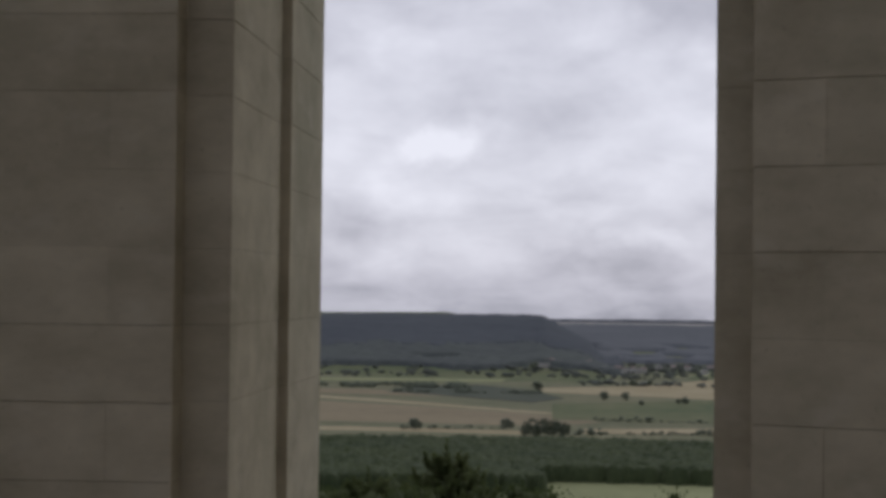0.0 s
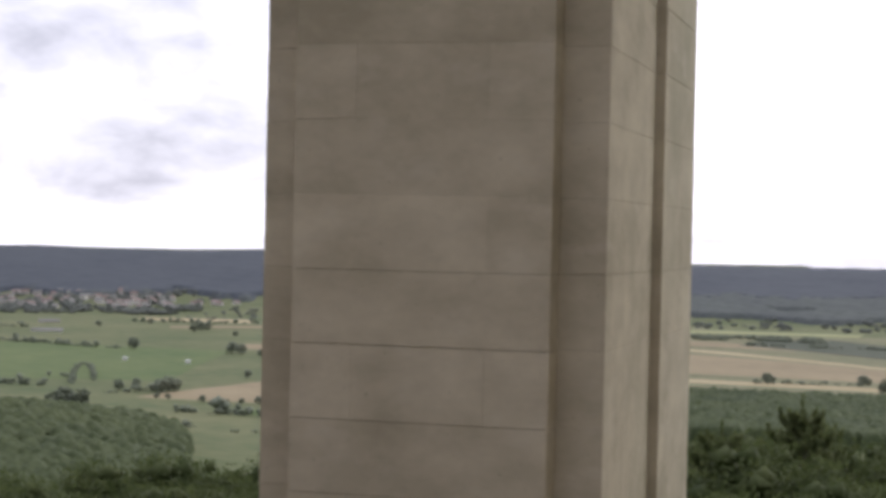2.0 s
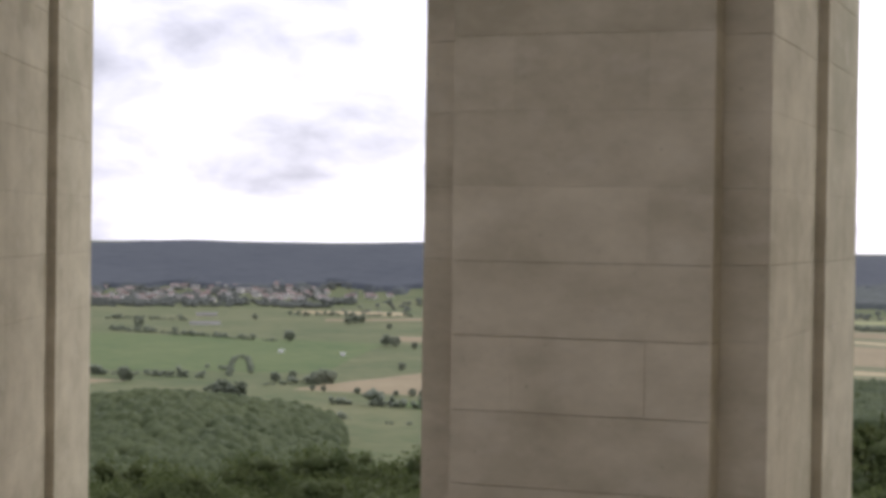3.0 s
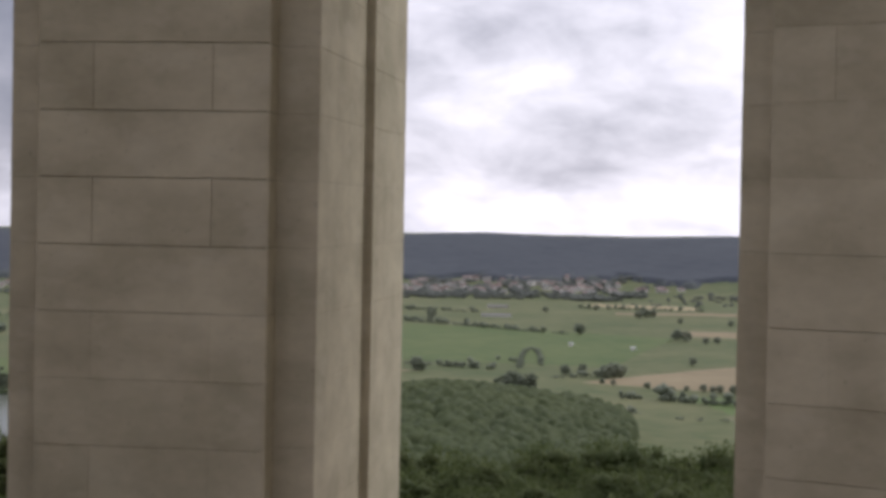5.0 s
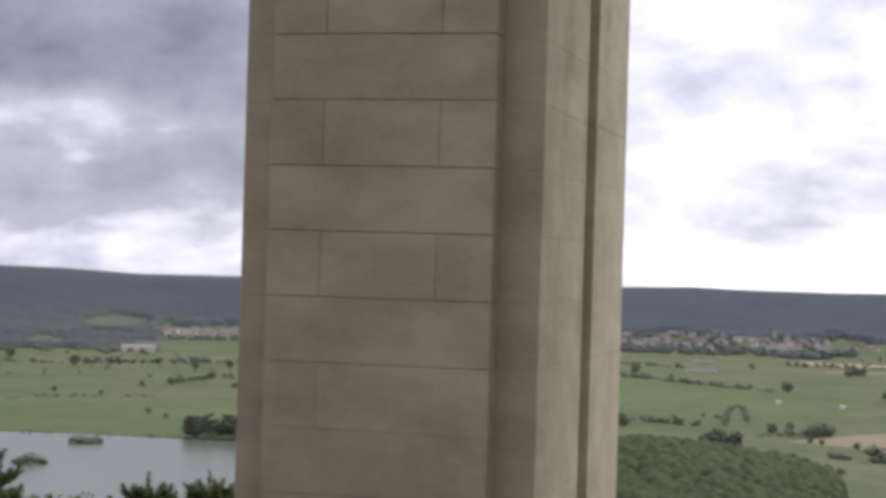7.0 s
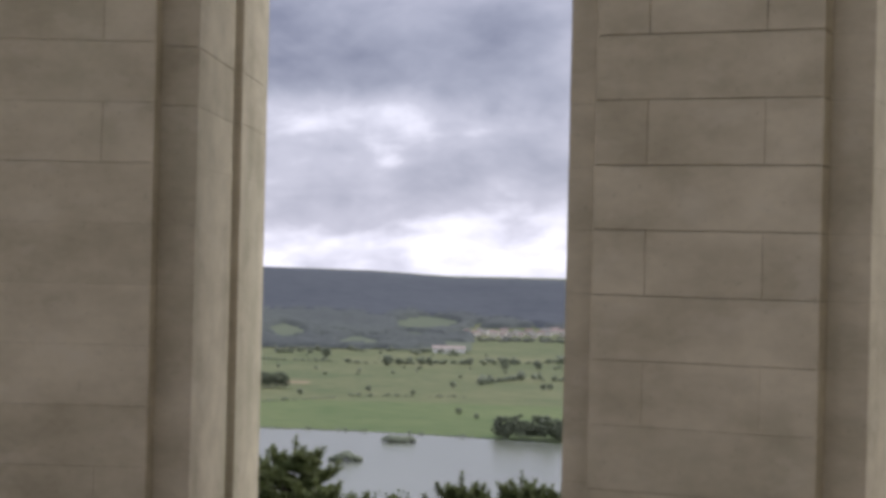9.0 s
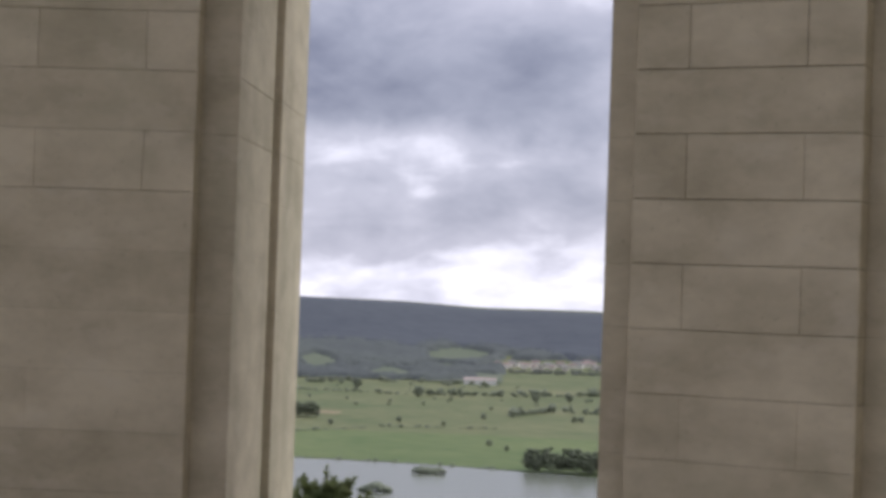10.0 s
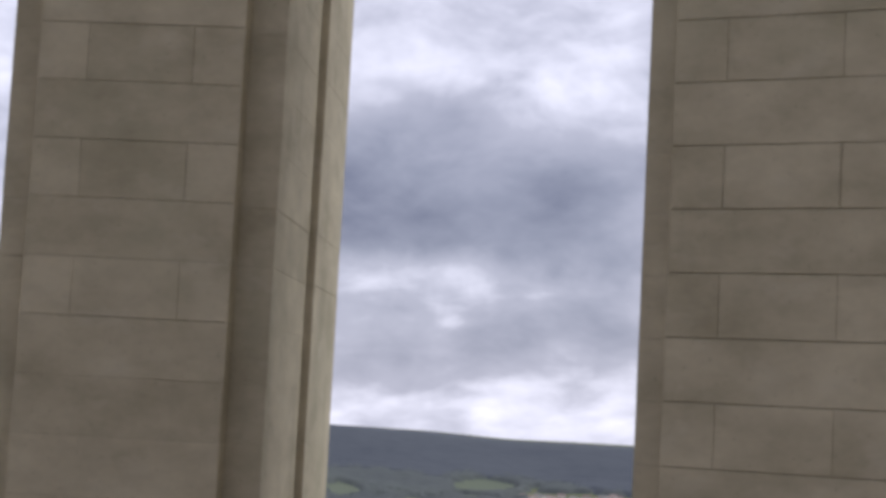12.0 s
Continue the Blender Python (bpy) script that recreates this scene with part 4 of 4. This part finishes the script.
def near_pine(h=12.0):
    tree = new("pine_tree")
    verts, faces = [], []

    def limb(p0, p1, r0, r1, seg=6):
        p0, p1 = Vector(p0), Vector(p1)
        side = (p1 - p0).orthogonal().normalized()
        other = (p1 - p0).cross(side).normalized()
        b = len(verts)
        for p, r in ((p0, r0), (p1, r1)):
            for i in range(seg):
                t = i * math.tau / seg
                verts.append(tuple(p + (side * math.cos(t) + other * math.sin(t)) * r))
        for i in range(seg):
            faces.append((b + i, b + (i + 1) % seg, b + seg + (i + 1) % seg, b + seg + i))

    limb((0, 0, 0), (0, 0, h * 0.55), 0.2, 0.12)
    limb((0, 0, h * 0.55), (0, 0, h * 0.97), 0.12, 0.025)
    shoots = [((0, 0, h * 0.93), Vector((0, 0, 1)), 0.9)]
    z = h * 0.28
    while z < h * 0.92:
        u = (z / h - 0.28) / 0.64
        for i in range(6):
            t = i * math.tau / 6 + z * 3 + RNG.uniform(-0.3, 0.3)
            reach = h * (0.30 * (1 - u) ** 0.8 + 0.035) * RNG.uniform(0.75, 1.15)
            out = Vector((math.cos(t), math.sin(t), 0))
            mid = Vector((0, 0, z)) + out * reach * 0.6 + Vector((0, 0, reach * 0.12))
            end = Vector((0, 0, z)) + out * reach + Vector((0, 0, reach * 0.45))
            limb((0, 0, z), mid, 0.05, 0.03, 5)
            limb(mid, end, 0.03, 0.012, 5)
            shoots.append((tuple(end), (out * 0.5 + Vector((0, 0, 1))).normalized(), 0.55))
            for s in (0.35, 0.6, 0.85):
                q = Vector((0, 0, z)).lerp(end, s) + Vector((RNG.uniform(-0.3, 0.3), RNG.uniform(-0.3, 0.3), 0.05)) * reach * 0.5
                shoots.append((tuple(q), (out * 0.6 + Vector((RNG.uniform(-0.5, 0.5), RNG.uniform(-0.5, 0.5), 0.9))).normalized(), 0.5))
        z += h * 0.062
    mesh_object("trunk", verts, faces, BARK, tree)
    va, fa, base = [], [], 0
    for p, way, ln in shoots:
        way = np.array(way)
        n = 60
        t = RNG.uniform(-0.25, 1, n)
        d = RNG.normal(size=(n, 3))
        d -= np.outer(d @ way, way)
        d /= np.linalg.norm(d, axis=1)[:, None]
        root = np.array(p) + np.outer(t * ln, way)
        tip = root + (d * 0.9 + way * 0.75) * (0.26 * (1.15 - 0.5 * np.clip(t, 0, 1)))[:, None]
        w = np.cross(d, way) * 0.042
        v = np.stack([root - w, root + w, tip], 1)
        va.append(v.reshape(-1, 3))
        fa.append(np.arange(3 * n).reshape(-1, 3) + base)
        base += 3 * n
    hearts = np.array([p for p, _, _ in shoots[1:]])
    hearts[:, :2] *= 0.8
    hv, hf = lumps(hearts, RNG.uniform(0.22, 0.42, (len(hearts), 1)) * np.array([[1, 1, 0.7]]))
    va.append(hv)
    fa.append(hf + base)
    fast_mesh("crown", np.concatenate(va), np.concatenate(fa), LEAF_PINE, tree, False)
    tagged(tree, "dark green pine with upright shoots on the hillside", "pine tree", "hillside pines")
    return tree


broad = [near_broadleaf() for _ in range(4)]
pines = [near_pine() for _ in range(2)]
used = set()


def plant(models_, j, az, dist, top_el, slim=1.0):
    """A tree whose top shows at that angle above the level, seen from the viewpoint."""
    g = ground_z(az, dist) - 0.2
    h = max(3.5, 1.74 + dist * math.tan(radians(top_el)) - g)
    s = h / (12.0 if models_ is pines else 12.9)
    w = (s if h < 14 else 0.5 * (s + 14 / 12)) * slim
    m = pose(*at(az, dist, g), 0, 0, j * 67) @ Matrix.Diagonal((w, w, s, 1))
    src = models_[j % len(models_)]
    if src not in used:
        used.add(src)
        src.matrix_basis = m
    else:
        copy_thing(src, pose(0, 0, 0)).matrix_basis = m


# single trees whose heads stand out
j = 0
for az, d, el in ((3.86, 88, -5.0), (3.2, 95, -5.55), (6.4, 84, -5.9), (51.9, 62, -6.1), (52.8, 66, -6.6), (51.2, 60, -7.35), (46.4, 70, -7.2), (44.45, 66, -7.1), (45.5, 70, -7.75), (43.4, 72, -7.5), (43.0, 64, -7.3)):
    plant(pines, j, az, d, el, 0.9 if az < 10 else 1.1)
    j += 1
for az, d, el in ((23.2, 92, -6.65), (22.7, 88, -6.95), (22.1, 84, -7.1), (21.5, 86, -7.25), (20.9, 82, -7.3), (20.3, 86, -7.3), (24.2, 90, -7.35), (25.3, 96, -7.3), (26.4, 92, -7.25), (27.6, 98, -7.15), (28.7, 94, -7.35), (29.8, 90, -7.5), (31.0, 96, -7.6), (32.0, 92, -7.5),
                  (7.9, 90, -6.0), (7.2, 96, -6.05), (5.6, 92, -5.85), (4.6, 88, -5.75), (3.1, 92, -5.8), (2.2, 94, -5.7), (1.3, 90, -5.85), (0.5, 94, -6.15), (-0.5, 92, -6.5), (-1.3, 88, -6.7), (-2.1, 90, -6.45), (-2.7, 93, -6.75), (-3.4, 88, -6.6), (-4.2, 92, -6.45), (-5.2, 90, -6.6),
                  (50.2, 76, -7.6), (49.3, 80, -7.45), (48.3, 78, -7.6), (47.4, 76, -7.45)):
    plant(broad, j, az, d, el)
    j += 1
# slender young trees before the hayfield
for az, d, el in ((0.1, 96, -6.4), (-0.7, 94, -6.3), (-1.6, 97, -6.4), (-2.4, 95, -6.25), (-3.2, 98, -6.4), (-4.1, 94, -6.3), (-4.9, 96, -6.4), (-0.3, 88, -6.75), (-1.2, 86, -6.8), (-2.9, 87, -6.75), (-3.7, 85, -6.8), (-4.6, 88, -6.75)):
    plant(broad, j, az, d, el, 0.6)
    j += 1
# lower ranks nearer by
rng = random.Random(5)
for lo, hi, n, el0 in ((0.8, 9.5, 18, -6.1), (-6, 9.5, 44, -7.11), (19.5, 33, 26, -8.0), (25, 33, 12, -7.5), (42, 54, 20, -8.6)):
    for i in range(n):
        az = lo + (hi - lo) * (i + rng.random()) / n
        plant(broad, j, az, rng.uniform(48, 78) if el0 < -7.1 else rng.uniform(78, 100), el0 - rng.uniform(0.0, 1.6 if el0 < -7.1 else 0.5))
        j += 1

# ---- the villages ----


def house(az, dist, w, dp, h, turn, roof_mat, wall_mat, name="house", label="", cat="house", roof_rise=0.38):
    ob = new(name)
    x, y = w / 2, dp / 2
    mesh_object("wall", [(-x, -y, -1), (x, -y, -1), (x, y, -1), (-x, y, -1), (-x, -y, h), (x, -y, h), (x, y, h), (-x, y, h), (-x, 0, h + dp * roof_rise), (x, 0, h + dp * roof_rise)],
                [(0, 1, 5, 4), (1, 2, 6, 9, 5), (2, 3, 7, 6), (3, 0, 4, 8, 7)], wall_mat, ob)
    e, t = 0.5, 0.3
    X, Y, r = x + e, y + e, h + dp * roof_rise
    lo = h - e * roof_rise * 2
    v = [(-X, -Y, lo), (X, -Y, lo), (X, 0, r), (-X, 0, r), (X, Y, lo), (-X, Y, lo)]
    v += [(a, b, c + t) for a, b, c in v]
    mesh_object("roof", v, [(6, 7, 8, 9), (9, 8, 10, 11), (0, 3, 2, 1), (3, 5, 4, 2), (0, 1, 7, 6), (4, 5, 11, 10), (1, 2, 8, 7), (2, 4, 10, 8), (3, 0, 6, 9), (5, 3, 9, 11)], roof_mat, ob)
    ob.matrix_basis = pose(*at(az, dist, ground_z(az, dist)), 0, 0, turn)
    tagged(ob, label or "small pale house with a clay-tiled roof", cat, "village houses" if cat == "house" else "")


rng = random.Random(9)
VILLAGES = [(32.2, 24.3, 2900, 3110, 84), (46.2, 42.6, 2890, 2990, 26), (0.9, -4.9, 2960, 3120, 18), (24.0, 22.2, 3010, 3080, 5)]
for a0, a1, d0, d1, n in VILLAGES:
    for i in range(n):
        a = a0 + (a1 - a0) * (i + rng.uniform(0, 1)) / n
        d = rng.uniform(d0, d1)
        roof = ROOF_TILE if rng.random() < 0.62 else METAL_ROOF
        house(a, d, rng.uniform(8, 15), rng.uniform(6.5, 9), rng.uniform(4.5, 7), rng.uniform(-40, 40) + a, roof, PLASTER,
              label="small pale house with a clay-tiled roof" if roof is ROOF_TILE else "small pale house with a light grey roof")
house(26.1, 3060, 7, 7, 13, 30, ROOF_TILE, PLASTER, "church_tower", "pale church tower above the village roofs", "church tower", 0.8)
house(46.75, 2463, 46, 12, 6.5, 47, PINK_ROOF, WHITE, "farm_barn", "long pale barn with a pinkish roof in the meadows", "barn", 0.25)
house(28.35, 2560, 30, 9, 3, 30, METAL_ROOF, PLASTER, "farm_shed", "long pale farm shed with a light roof", "shed", 0.2)
house(28.4, 2345, 40, 9, 2.5, 27, METAL_ROOF, PLASTER, "farm_shed", "low pale farm shed in the meadow", "shed", 0.2)
house(-2.1, 2960, 34, 13, 6, 0, METAL_ROOF, PLASTER, "farm_shed", "large white shed at the village's edge", "shed", 0.2)
house(0.85, 2960, 26, 13, 6, 0, METAL_ROOF, PLASTER, "farm_shed", "white shed beside tall trees", "shed", 0.2)
for a, d in ((25.92, 1852), (23.90, 1817)):
    house(a, d, 4.5, 3.5, 2.6, a, WHITE, WHITE, "field_shelter", "small white shelter in the green meadow", "shelter", 0.2)
